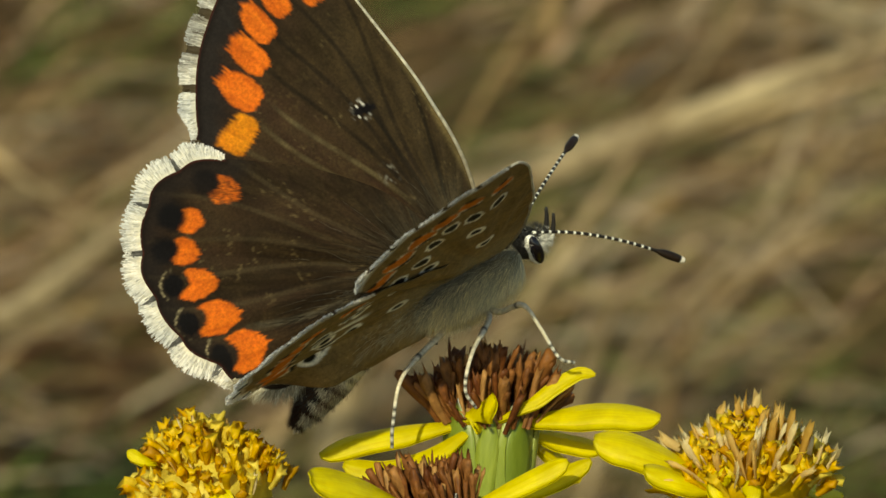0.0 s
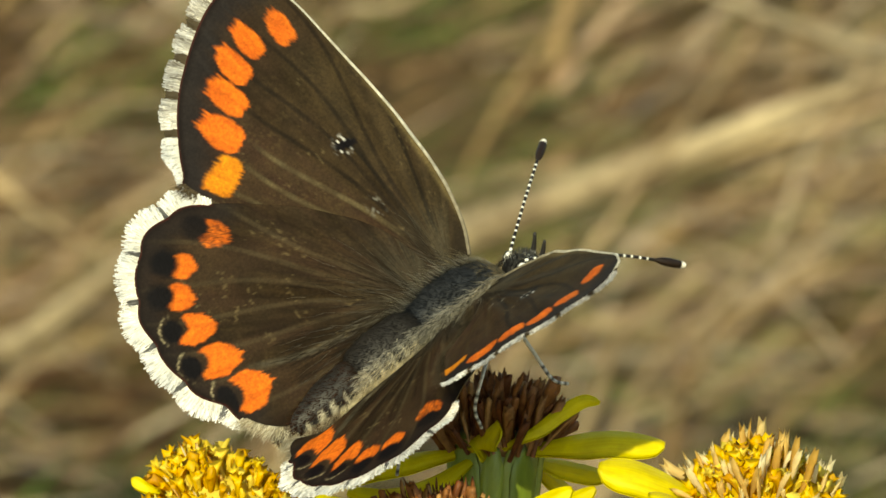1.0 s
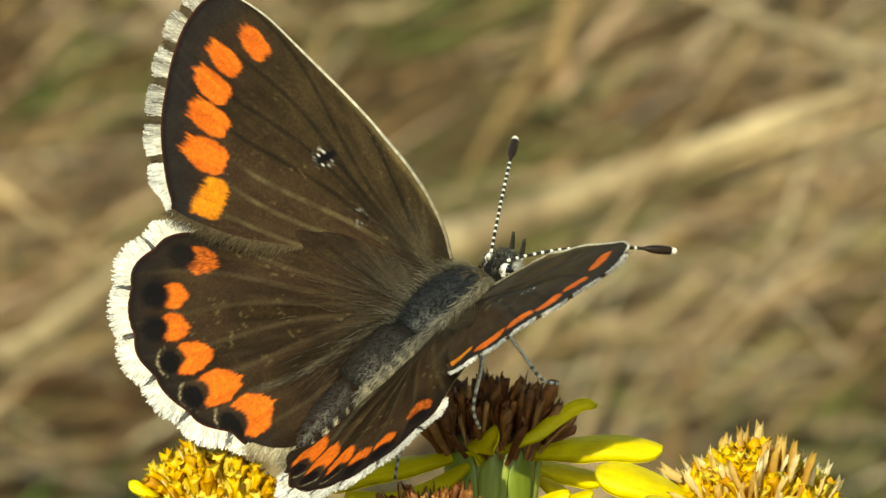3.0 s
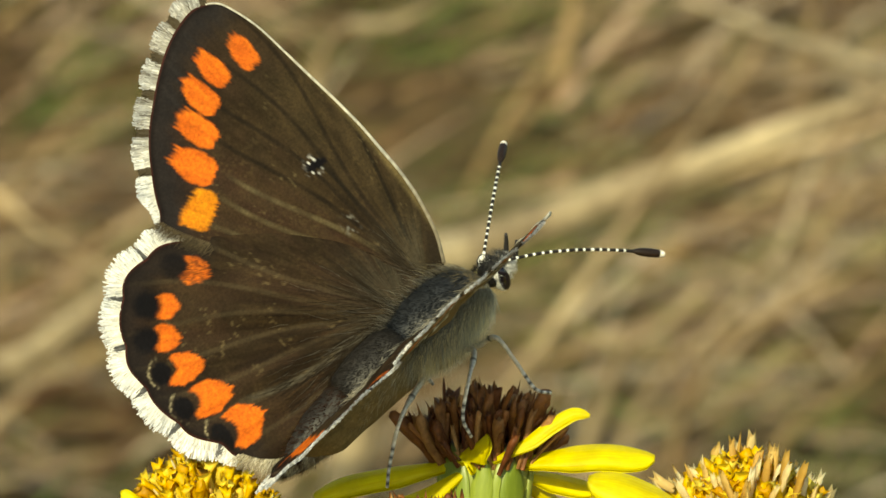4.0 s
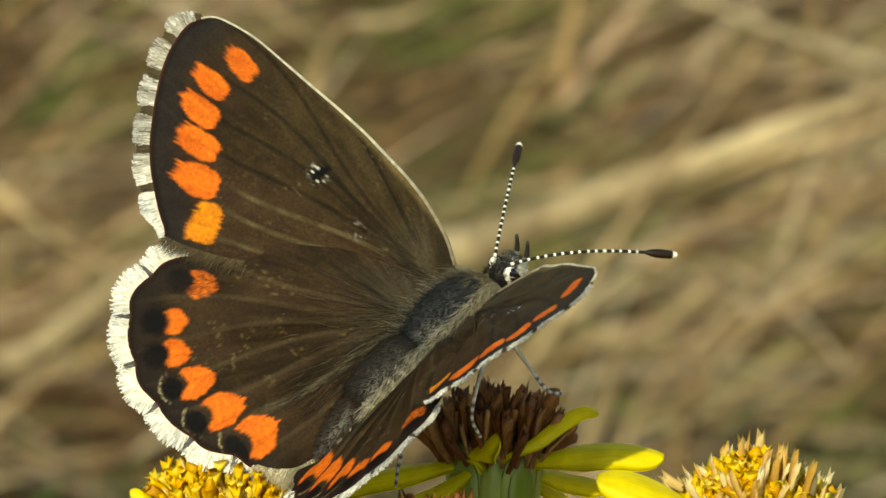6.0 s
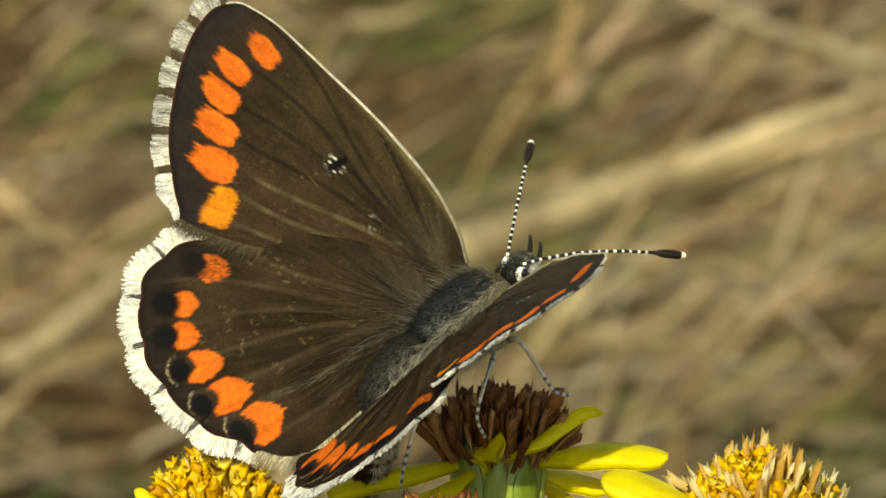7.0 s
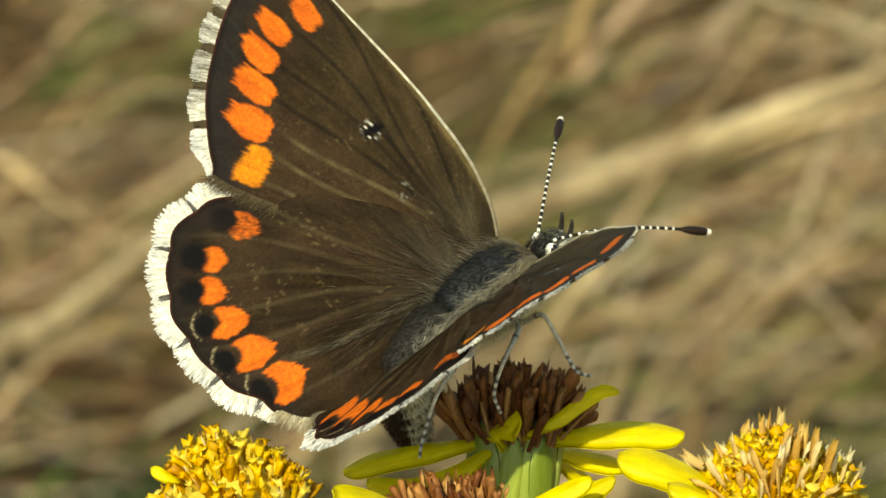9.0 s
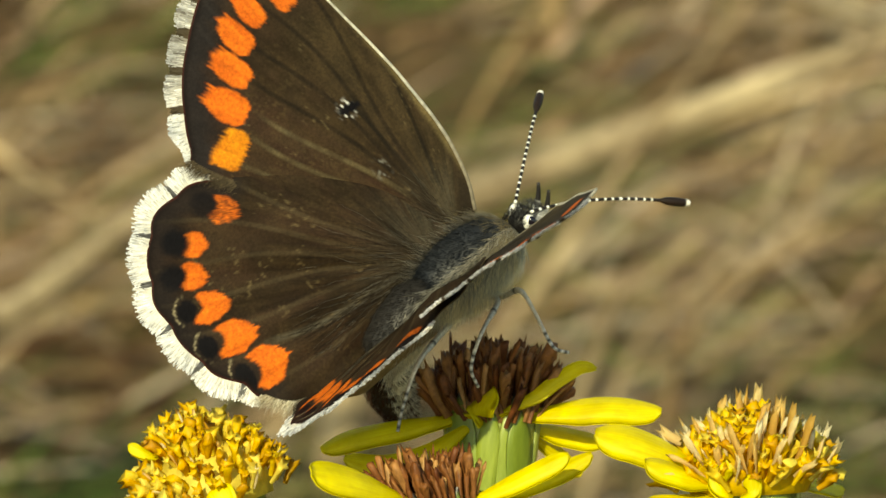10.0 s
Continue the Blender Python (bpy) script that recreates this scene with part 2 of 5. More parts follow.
def meadow():
    """Short bent blades in all states of drying; bare dark litter and green tufts show between them."""
    m = Mat("dry_grass", 0.7, 0.2)
    at = m.t.nodes.new("ShaderNodeAttribute")
    at.attribute_name = "pigment"
    n = m.noise(120, 4)
    m.color(m.mix(at.outputs["Color"], m.ramp(n, [(0.3, (0.7, 0.68, 0.62)), (0.7, (1.2, 1.2, 1.15))]), 1.0, "MULTIPLY"))
    m.through_light(0.2)
    r = random.Random(37)
    dry = [(0.45, 0.31, 0.17), (0.55, 0.405, 0.255), (0.32, 0.215, 0.11), (0.30, 0.265, 0.125), (0.17, 0.098, 0.048), (0.63, 0.515, 0.39), (0.53, 0.37, 0.265)]
    green = [(0.11, 0.165, 0.040), (0.18, 0.205, 0.060), (0.075, 0.125, 0.028), (0.27, 0.26, 0.10)]
    brown = [(0.12, 0.065, 0.032), (0.20, 0.115, 0.06), (0.30, 0.19, 0.10)]
    verts, faces, cols = [], [], []
    for _ in range(5800):
        y = 0.84 + 0.80 * r.random()
        x = r.uniform(-1, 1) * (0.10 + 0.12 * y)
        turn, long = r.random(), r.uniform(0.03, 0.10)
        az = r.gauss(0.15, 0.5) if turn < 0.66 else (r.gauss(math.pi, 0.4) if turn < 0.76 else r.uniform(-0.6, 0.6) + math.pi * r.randrange(2))
        mx, my = x + 0.45 * long * math.cos(az), y + 0.45 * long * math.sin(az) + 0.03
        wet = float(value_noise(np.array(mx * 22 + 3), np.array(my * 8), 3)) - 0.5
        dull = float(value_noise(np.array(mx * 26 + 9), np.array(my * 9), 8)) - 0.5
        for px, py, size, kind in PATCHES:
            near = math.exp(-((mx - px) / size) ** 2 - ((my - py) / (2.4 * size)) ** 2)
            wet += 0.75 * near * (kind == "green")
            dull += 0.9 * near * (kind == "brown")
        if dull > 0.4 and r.random() < 0.65:
            continue
        pick = r.random() * 0.5
        if wet > pick and dull < 0.4:
            c, long, high = r.choice(green), 0.6 * long, r.uniform(0.2, 0.8)
        elif dull > pick * 0.8:
            c, long, high = r.choice(brown), 0.6 * long, r.uniform(0.1, 0.6)
        else:
            c, high = r.choice(dry), r.uniform(0.15, 0.60) if r.random() < 0.86 else r.uniform(0.6, 1.0)
        v, f = blade((x, y, -0.002), az, high, long, r.choice((0.0016, 0.0022, 0.003, 0.0042 if turn < 0.66 else 0.002)) * r.uniform(0.7, 1.2) * (0.45 if high > 0.6 else 1.0), r.uniform(0.1, 1.0), 5)
        o = len(verts)
        verts += v
        faces += [tuple(i + o for i in q) for q in f]
        cols += [np.array(c) * r.uniform(0.8, 1.15)] * len(v)
    for _ in range(8000):                          # thinner growth all round
        x, y = r.gauss(0, 1.3), 0.7 + r.gauss(0, 1.4)
        if abs(x) < 0.10 + 0.12 * y and 0.5 < y < 1.64 or x * x + y * y < 0.02:
            continue
        v, f = blade((x, y, -0.002), r.uniform(0, 6.28), r.uniform(0.3, 1.1), r.uniform(0.05, 0.14), r.uniform(0.003, 0.006), r.uniform(0.2, 1.2), 4)
        o = len(verts)
        verts += v
        faces += [tuple(i + o for i in q) for q in f]
        cols += [np.array(r.choice(dry + green[:2])) * r.uniform(0.7, 1.1)] * len(v)
    ob = link_mesh("dry_grass", verts, faces, m.m, pigment=np.array(cols))
    tagged(ob, "tangle of dry straw-coloured and olive meadow grass", "grass", kind="stuff")


STRAW = random_mat("straw_stem", [(0.31, 0.23, 0.125), (0.40, 0.30, 0.18), (0.50, 0.40, 0.27)], 150, 0.65)


PALE_STRAW = random_mat("pale_straw", [(0.37, 0.30, 0.20), (0.45, 0.37, 0.265)], 150, 0.65)


def straw_stem(points, width, mat=STRAW):
    """A long dry stem lying through the meadow; its lower end is on the ground."""
    p = curve_points(points, 14)
    v, f, _ = tube(p, width * (1 - 0.8 * np.linspace(0, 1, 14) ** 3) / 2, 7)
    ob = link_mesh("straw_stem", v, f, mat)
    tagged(ob, "long pale dry grass stem leaning through the meadow", "grass stem", "dry stems")


ground()
meadow()
straw_stem([(-0.0269, 0.9001, -0.0030), (-0.0105, 0.8695, 0.0757), (0.0080, 0.8351, 0.0981), (0.0253, 0.8094, 0.1152), (0.0530, 0.7846, 0.1349), (0.0947, 0.7527, 0.1640)], 0.0105, PALE_STRAW)
straw_stem([(-0.0022, 0.8200, -0.0030), (0.0094, 0.7947, 0.0747), (0.0164, 0.7796, 0.0919), (0.0341, 0.7608, 0.1279), (0.0518, 0.7411, 0.1615), (0.0595, 0.7261, 0.1787)], 0.0034)
straw_stem([(0.0169, 0.8600, -0.0030), (0.0357, 0.8000, 0.0850), (0.0437, 0.7850, 0.0986), (0.0521, 0.7700, 0.1136)], 0.0042)
straw_stem([(-0.0194, 0.9751, -0.0030), (-0.0032, 0.9445, 0.0478), (0.0150, 0.9101, 0.0703), (0.0402, 0.8948, 0.0866), (0.0645, 0.8787, 0.1009), (0.1051, 0.8642, 0.1196)], 0.0040)
straw_stem([(0.1313, 0.9131, -0.0030), (0.1095, 0.8845, 0.1168), (0.0962, 0.8671, 0.1274), (0.0742, 0.8502, 0.1394), (0.0487, 0.8247, 0.1573)], 0.0060, PALE_STRAW)
straw_stem([(-0.1205, 0.8517, -0.0030), (-0.1017, 0.8242, 0.0681), (-0.0848, 0.7995, 0.0879), (-0.0665, 0.7758, 0.1105), (-0.0507, 0.7608, 0.1279), (-0.0398, 0.7446, 0.1419)], 0.0064, PALE_STRAW)
straw_stem([(-0.1399, 0.8456, -0.0030), (-0.1041, 0.8394, 0.1100), (-0.0945, 0.8378, 0.1055), (-0.0844, 0.8451, 0.0964), (-0.0741, 0.8520, 0.0861), (-0.0655, 0.8678, 0.0710)], 0.0034)
straw_stem([(0.0383, 0.8543, -0.0030), (0.0562, 0.8271, 0.0760), (0.0722, 0.8027, 0.0967), (0.0955, 0.7612, 0.1290)], 0.0025)
straw_stem([(-0.0442, 0.9958, -0.0030), (-0.0300, 0.9628, 0.0982), (-0.0108, 0.9183, 0.1219), (0.0044, 0.8734, 0.1449)], 0.0040)
straw_stem([(0.0248, 0.8284, -0.0030), (0.0386, 0.8036, 0.0699), (0.0553, 0.7734, 0.1041), (0.0674, 0.7420, 0.1347)], 0.0020)
straw_stem([(0.0546, 0.8279, -0.0030), (0.0681, 0.8011, 0.0632), (0.0800, 0.7777, 0.0865), (0.0911, 0.7536, 0.1080)], 0.0034)


# ---------------------------------------------------------------- ragwort flowers
def floret_mesh(name, mat, length, profile, flat, bend, lump, tips, seed):
    """A withered tubular floret: a crumpled tube along z that swells and closes, or splits into a few points."""
    q = random.Random(seed)
    sides = 10 if tips == 5 else 7
    verts, faces = [], []
    top = len(profile) - 1
    for k, (s, r) in enumerate(profile):
        for i in range(sides):
            a = 2 * math.pi * i / sides + 0.25 * k
            rr = r * (1 + q.uniform(-lump, lump) * (k > 0))
            z = s * length * (1 + q.uniform(-lump, lump) * 0.18 * (k > 0))
            if k == top and tips:
                z += length * (0.09 if tips == 5 else 0.16) * max(0.0, math.cos(a * tips)) * q.uniform(0.3, 1.2)
                rr *= 0.75 + (0.45 if tips == 5 else 0.6) * max(0.0, math.cos(a * tips))
                z -= length * 0.10 * (tips == 5) * max(0.0, -math.cos(a * tips))
            verts.append((rr * math.cos(a) + bend * s * s * length, rr * flat * math.sin(a), z))
    for k in range(top):
        for i in range(sides):
            j = (i + 1) % sides
            faces.append((k * sides + i, k * sides + j, (k + 1) * sides + j, (k + 1) * sides + i))
    verts.append((bend * length * 0.8, 0, length * (0.86 if tips else 1.03)))
    c = len(verts) - 1
    faces += [(top * sides + i, top * sides + (i + 1) % sides, c) for i in range(sides)]
    me = bpy.data.meshes.new(name)
    me.from_pydata([(x * MM, y * MM, z * MM) for x, y, z in verts], [], faces)
    me.materials.append(mat)
    me.polygons.foreach_set("use_smooth", [True] * len(me.polygons))
    return me


BROWN_SHAPE = [(0.0, 0.17), (0.3, 0.19), (0.55, 0.25), (0.8, 0.31), (0.95, 0.24)]
THREAD_SHAPE = [(0.0, 0.10), (0.4, 0.09), (0.8, 0.10), (1.0, 0.12), (1.12, 0.05)]
GOLD_SHAPE = [(0.0, 0.17), (0.3, 0.20), (0.6, 0.27), (0.82, 0.30), (1.0, 0.13)]
OPEN_SHAPE = [(0.0, 0.15), (0.4, 0.19), (0.75, 0.25), (1.0, 0.28)]
STRAW_SHAPE = [(0.0, 0.10), (0.35, 0.13), (0.65, 0.18), (0.85, 0.19), (1.0, 0.12)]
BROWN_MESHES = [floret_mesh("floret", BROWN_FLORET, 2.35, BROWN_SHAPE, 0.8, b, 0.36, tips, 20 + i) for i, (b, tips) in enumerate(((0.05, 0), (0.2, 0), (-0.18, 2), (0.32, 0), (0.1, 3), (-0.3, 5)))]
BROWN_MESHES.append(floret_mesh("floret", BROWN_FLORET, 2.3, THREAD_SHAPE, 0.9, 0.1, 0.2, 0, 29))
STAR_SHAPE = [(0.0, 0.14), (0.45, 0.17), (0.78, 0.24), (1.0, 0.36)]
GOLD_MESHES = [floret_mesh("floret", GOLD_FLORET, 1.35, shape, 0.85, b, lump, tips, 40 + i)
               for i, (shape, b, lump, tips) in enumerate(((STAR_SHAPE, 0.1, 0.30, 5), (STAR_SHAPE, -0.15, 0.36, 5), (STAR_SHAPE, 0.3, 0.42, 5), (GOLD_SHAPE, 0.1, 0.45, 0), (OPEN_SHAPE, 0.2, 0.45, 3), (STAR_SHAPE, 0.45, 0.45, 5)))]
STRAW_MESHES = [floret_mesh("floret", STRAW_FLORET, 2.0, STRAW_SHAPE, 0.42, b, 0.36, tips, 60 + i) for i, (b, tips) in enumerate(((0.05, 3), (0.2, 2), (-0.2, 3), (0.12, 2), (0.3, 2)))]


def along(p, d, spin=0.0, size=1.0):
    """A pose at p whose z axis points along d."""
    q = Vector(d).to_track_quat("Z", "Y").to_matrix().to_4x4()
    return Matrix.Translation(p) @ q @ Matrix.Rotation(spin, 4, "Z") @ Matrix.Scale(size, 4)


def set_florets(parent, count, base_r, dome, spread, meshes, seed, size=(0.85, 1.15), droop=0.0, thin=(1.0, 1.0), loose=0.24, tufts=0.0):
    """Florets in a sunflower spiral on a domed disc."""
    q = random.Random(seed)
    for k in range(count):
        s = math.sqrt((k + 0.5) / count)
        a = k * 2.39996 + q.uniform(-0.15, 0.15)
        x, y = base_r * s * math.cos(a), base_r * s * math.sin(a)
        p = (x, y, dome * (1 - s * s) - droop * s ** 4 + q.uniform(-0.25, 0.2) * MM)
        tilt = spread * s ** 1.3 + q.uniform(-loose, loose)
        az = a + q.uniform(-0.2, 0.2)
        d = Vector((math.sin(tilt) * math.cos(az), math.sin(tilt) * math.sin(az), math.cos(tilt)))
        tall = 1.0
        if tufts:                                  # neighbours lean together in tufts of uneven height
            u = np.array((x, y)) / MM * 1.5 + seed
            lean = [float(value_noise(u[0], u[1], seed + i)) - 0.5 for i in range(3)]
            d += Vector((lean[0], lean[1], 0)) * tufts
            tall = 1 + 0.55 * tufts * lean[2]
        ob = new("floret", q.choice(meshes))
        ob.parent = parent
        w = q.uniform(*thin)
        ob.matrix_basis = along(p, d, q.uniform(0, 6.28), q.uniform(*size) * tall) @ Matrix.Diagonal((w, w, 1, 1))


def petal(parent, ctrl, width, cup=0.25, twist=0.0, label=""):
    """A strap-shaped ray petal along ctrl (mm), with a notched round tip, grooves and thickness."""
    n, w = 22, 8
    p = curve_points(ctrl, n) * MM
    d = np.gradient(p, axis=0)
    d /= np.linalg.norm(d, axis=1)[:, None]
    verts, uv = [], []
    for layer in (1, -1):
        for k in range(n):
            s = k / (n - 1)
            half = 0.5 * width * MM * min(1.0, 0.35 + 1.6 * s) * math.sqrt(max(0.0, 1 - max(0.0, (s - 0.72) / 0.29) ** 2.2))
            up = np.array([0.0, -0.8, 1.0])
            side = np.cross(d[k], up)
            side /= np.linalg.norm(side)
            nrm = np.cross(side, d[k])
            tw = twist * s
            side, nrm = side * math.cos(tw) + nrm * math.sin(tw), nrm * math.cos(tw) - side * math.sin(tw)
            for j in range(w + 1):
                c = 2 * j / w - 1
                groove = 0.022 * MM * math.cos(c * 3 * math.pi)
                notch = 0.03 * MM * math.cos(c * 3 * math.pi) * (1 if s > 0.97 else 0)
                verts.append(p[k] + side * half * c + nrm * (-cup * half * c * c + groove + layer * 0.045 * MM) + d[k] * notch)
                uv.append((j / w, s))
    faces, m = [], n * (w + 1)
    for k in range(n - 1):
        for j in range(w):
            a = k * (w + 1) + j
            faces.append((a, a + 1, a + w + 2, a + w + 1))
            faces.append((m + a + w + 1, m + a + w + 2, m + a + 1, m + a))
    rim = [k * (w + 1) for k in range(n)] + [(n - 1) * (w + 1) + j for j in range(1, w + 1)] + [k * (w + 1) + w for k in range(n - 2, -1, -1)]
    for a, b in zip(rim, rim[1:]):
        faces.append((b, a, m + a, m + b))
    return link_mesh("petal", verts, faces, PETAL, parent, label, uv=uv)


def bract_mat():
    """Pale green with darker veins; the pointed end is black."""
    m = Mat("bract", 0.35, 0.5)
    info = m.t.nodes.new("ShaderNodeObjectInfo")
    piece = m.ramp(info.outputs["Random"], [(0.0, (0.20, 0.27, 0.035)), (0.5, (0.31, 0.38, 0.06)), (1.0, (0.46, 0.50, 0.17))])
    sep = m.t.nodes.new("ShaderNodeSeparateXYZ")
    m.link(m.coords(), sep.inputs[0])
    stretch = m.node("ShaderNodeMapping")
    stretch.inputs["Scale"].default_value = (1, 1, 0.12)
    m.link(m.coords(), stretch.inputs["Vector"])
    n = m.noise(5000, 4, 0.6, stretch.outputs["Vector"])
    c = m.mix(piece, m.ramp(n, [(0.3, (0.72, 0.76, 0.6)), (0.7, (1.12, 1.1, 1.1))]), 1.0, "MULTIPLY")
    far = m.node("ShaderNodeMapRange")
    far.inputs["From Min"].default_value, far.inputs["From Max"].default_value = 0.00310, 0.00345
    m.link(sep.outputs["Z"], far.inputs["Value"])
    m.color(m.mix(c, (0.03, 0.022, 0.02), far.outputs[0]))
    m.bump(n, 0.00004)
    m.through_light(0.18)
    return m.m


BRACT_GREEN = bract_mat()


def bract_mesh():
    """A narrow pointed green bract, ridged along its middle; it stands along z with its back to +x."""
    verts, faces, n = [], [], 8
    for layer in (0.0, -0.09):
        for k in range(n):
            s = k / (n - 1)
            half = 0.43 * (1 - max(0, (s - 0.55) / 0.46) ** 1.6) * (0.85 + 0.15 * s)
            for c in (-1, -0.5, 0, 0.5, 1):
                verts.append(((layer + 0.14 * (1 - c * c) - 0.25 * (1 - s) ** 2) * MM, half * c * MM, s * 3.6 * MM))
    m = n * 5
    for k in range(n - 1):
        for j in range(4):
            a = k * 5 + j
            faces += [(a, a + 1, a + 6, a + 5), (m + a + 5, m + a + 6, m + a + 1, m + a)]
        faces += [(k * 5, (k + 1) * 5, m + (k + 1) * 5, m + k * 5), (k * 5 + 4, m + k * 5 + 4, m + (k + 1) * 5 + 4, (k + 1) * 5 + 4)]
    me = bpy.data.meshes.new("bract")
    me.from_pydata(verts, [], faces)
    me.materials.append(BRACT_GREEN)
    me.polygons.foreach_set("use_smooth", [True] * len(me.polygons))
    return me


BRACT = bract_mesh()


def calyx(parent, radius, depth, count=13):
    """The green cup of bracts below the disc, round a solid core."""
    p = [(0, 0, -depth - 0.4 * MM), (0, 0, -depth), (0, 0, -depth * 0.7), (0, 0, -depth * 0.3), (0, 0, 0.1 * MM)]
    v, f, _ = tube(p, [radius * 0.25, radius * 0.6, radius * 0.88, radius * 0.9, radius * 0.88], 16)
    link_mesh("calyx", v, f, GREEN, parent, "pale green cup under the flower head")
    for k in range(count):
        a = 2 * math.pi * (k + 0.5 + 0.22 * math.sin(k * 2.7 + count)) / count
        ob = new("bract", BRACT)
        ob.parent = parent
        ob.matrix_basis = Matrix.Translation((radius * 0.93 * math.cos(a), radius * 0.93 * math.sin(a), -depth + 0.1 * MM)) @ Matrix.Rotation(a, 4, "Z") @ Matrix.Rotation(0.10 * math.sin(k * 4.1), 4, "X") @ Matrix.Diagonal((0.8, 1.2 * radius / (1.65 * MM) * (1 + 0.2 * math.sin(k * 1.9)), depth / (3.4 * MM) * (1 + 0.07 * math.sin(k * 3.3)), 1))


def stalk(parent, ctrl, r0, r1):
    p = curve_points(ctrl, 16)
    v, f, _ = tube(p, np.linspace(r0, r1, 16), 10)
    link_mesh("stalk", v, f, STALK, parent, "ridged green flower stalk")


def disc(parent, radius, top, drop, mat):
    p = [(0, 0, -drop), (0, 0, 0), (0, 0, top * 0.6), (0, 0, top)]
    v, f, _ = tube(p, [radius * 0.9, radius, radius * 0.75, radius * 0.35], 16)
    link_mesh("disc", v, f, mat, parent)


LEAN = -20
JOINT = (0.0020, 0.0035, 0.352)


def to_joint(m):
    """The joint on the main stem, in a flower's own space."""
    return np.array(m.inverted() @ Vector(JOINT))


def stalk_down(fl, depth):
    j = to_joint(fl.matrix_basis)
    start = np.array((0, 0, -depth - 0.2 * MM))
    stalk(fl, [start, start + (j - start) * 0.25 + np.array((0, 0, -0.004)), start + (j - start) * 0.65 + np.array((0, 0, -0.003)), j], 0.55 * MM, 0.75 * MM)


def brown_flower():
    fl = empty("ragwort_flower", pose(0.00200, -0.00024, 0.39203, LEAN, 3, 0), "withered ragwort flower with brown disc and yellow petals", "flower", "ragwort flowers")
    disc(fl, 1.9 * MM, 0.5 * MM, 0.6 * MM, BROWN_FLORET)
    set_florets(fl, 225, 2.1 * MM, 0.45 * MM, 0.26, BROWN_MESHES, 3, (0.60, 1.0), 0.55 * MM, thin=(0.5, 1.05), loose=0.42, tufts=0.95)
    calyx(fl, 1.9 * MM, 3.3 * MM)
    for ctrl, width, cup, twist in (
            ([(1.2, -0.8, -0.3), (2.8, -1.1, 0.05), (4.5, -1.2, 0.28), (6.4, -1.2, 0.15)], 1.5, 0.35, 0.0),
            ([(0.2, -1.8, -0.25), (0.9, -2.1, 0.2), (1.6, -2.2, 0.6), (2.3, -2.2, 1.15), (2.9, -2.2, 1.55), (3.3, -2.2, 1.72), (3.8, -2.2, 1.66)], 0.58, 0.6, -0.9),
            ([(-0.5, -1.6, -0.5), (-0.7, -2.0, -0.35), (-0.55, -2.2, 0.15), (-0.05, -2.3, 0.75)], 1.25, 0.5, 0.6),
            ([(-1.2, -0.9, -0.45), (-3.2, -1.2, -0.85), (-5.2, -1.3, -1.35), (-6.5, -1.2, -1.95)], 1.1, 0.45, 0.15),
            ([(-1.0, -1.5, -0.8), (-2.6, -2.0, -1.9), (-4.2, -2.1, -2.35), (-5.6, -1.9, -2.2)], 1.1, 0.35, 0.3),
            ([(1.3, 0.5, -0.7), (2.6, 0.9, -0.95), (4.4, 1.0, -1.25)], 1.1, 0.3, 0.0),
            ([(1.2, 0.9, -0.9), (2.4, 1.4, -1.6), (3.6, 1.6, -2.6)], 0.9, 0.2, 0.0),
            ([(0.3, 1.6, -0.4), (0.4, 3.6, -0.9), (0.3, 5.4, -1.6)], 1.2, 0.2, 0.0)):
        petal(fl, ctrl, width, cup, twist)
    stalk_down(fl, 3.3 * MM)


def front_flower():
    fl = empty("ragwort_flower", pose(-0.00029, -0.00932, 0.39193, LEAN, 0, 20), "small withered ragwort flower with brown disc and bright yellow petals", "flower", "ragwort flowers")
    disc(fl, 1.2 * MM, 0.3 * MM, 0.6 * MM, BROWN_FLORET)
    set_florets(fl, 130, 1.6 * MM, 0.1 * MM, 0.30, BROWN_MESHES, 5, (0.54, 0.78), 0.25 * MM, thin=(0.6, 1.0), tufts=0.7)
    calyx(fl, 1.35 * MM, 3.0 * MM)
    for ctrl, width, cup, twist in (
            ([(-0.9, -0.6, 0.1), (-2.2, -1.4, 0.75), (-3.6, -2.0, 1.4), (-5.3, -2.6, 1.95)], 1.5, 0.3, 0.35),
            ([(-1.0, 0.4, -0.2), (-2.4, 0.6, 0.1), (-4.0, 0.7, 0.35)], 1.1, 0.3, 0.0),
            ([(1.0, -0.8, -0.2), (2.3, -1.6, 0.35), (3.4, -2.2, 0.8), (4.5, -2.7, 1.2)], 0.95, 0.35, -0.2),
            ([(1.1, 0.2, -0.2), (3.2, 0.0, 0.1), (4.8, -0.2, 0.45), (6.2, -0.5, 0.95)], 1.0, 0.35, 0.0),
            ([(-0.9, 0.8, 0.0), (-1.2, 1.2, 0.7), (-1.2, 1.4, 1.35)], 0.7, 0.5, 0.0)):
        petal(fl, ctrl, width, cup, twist)
    stalk_down(fl, 3.0 * MM)


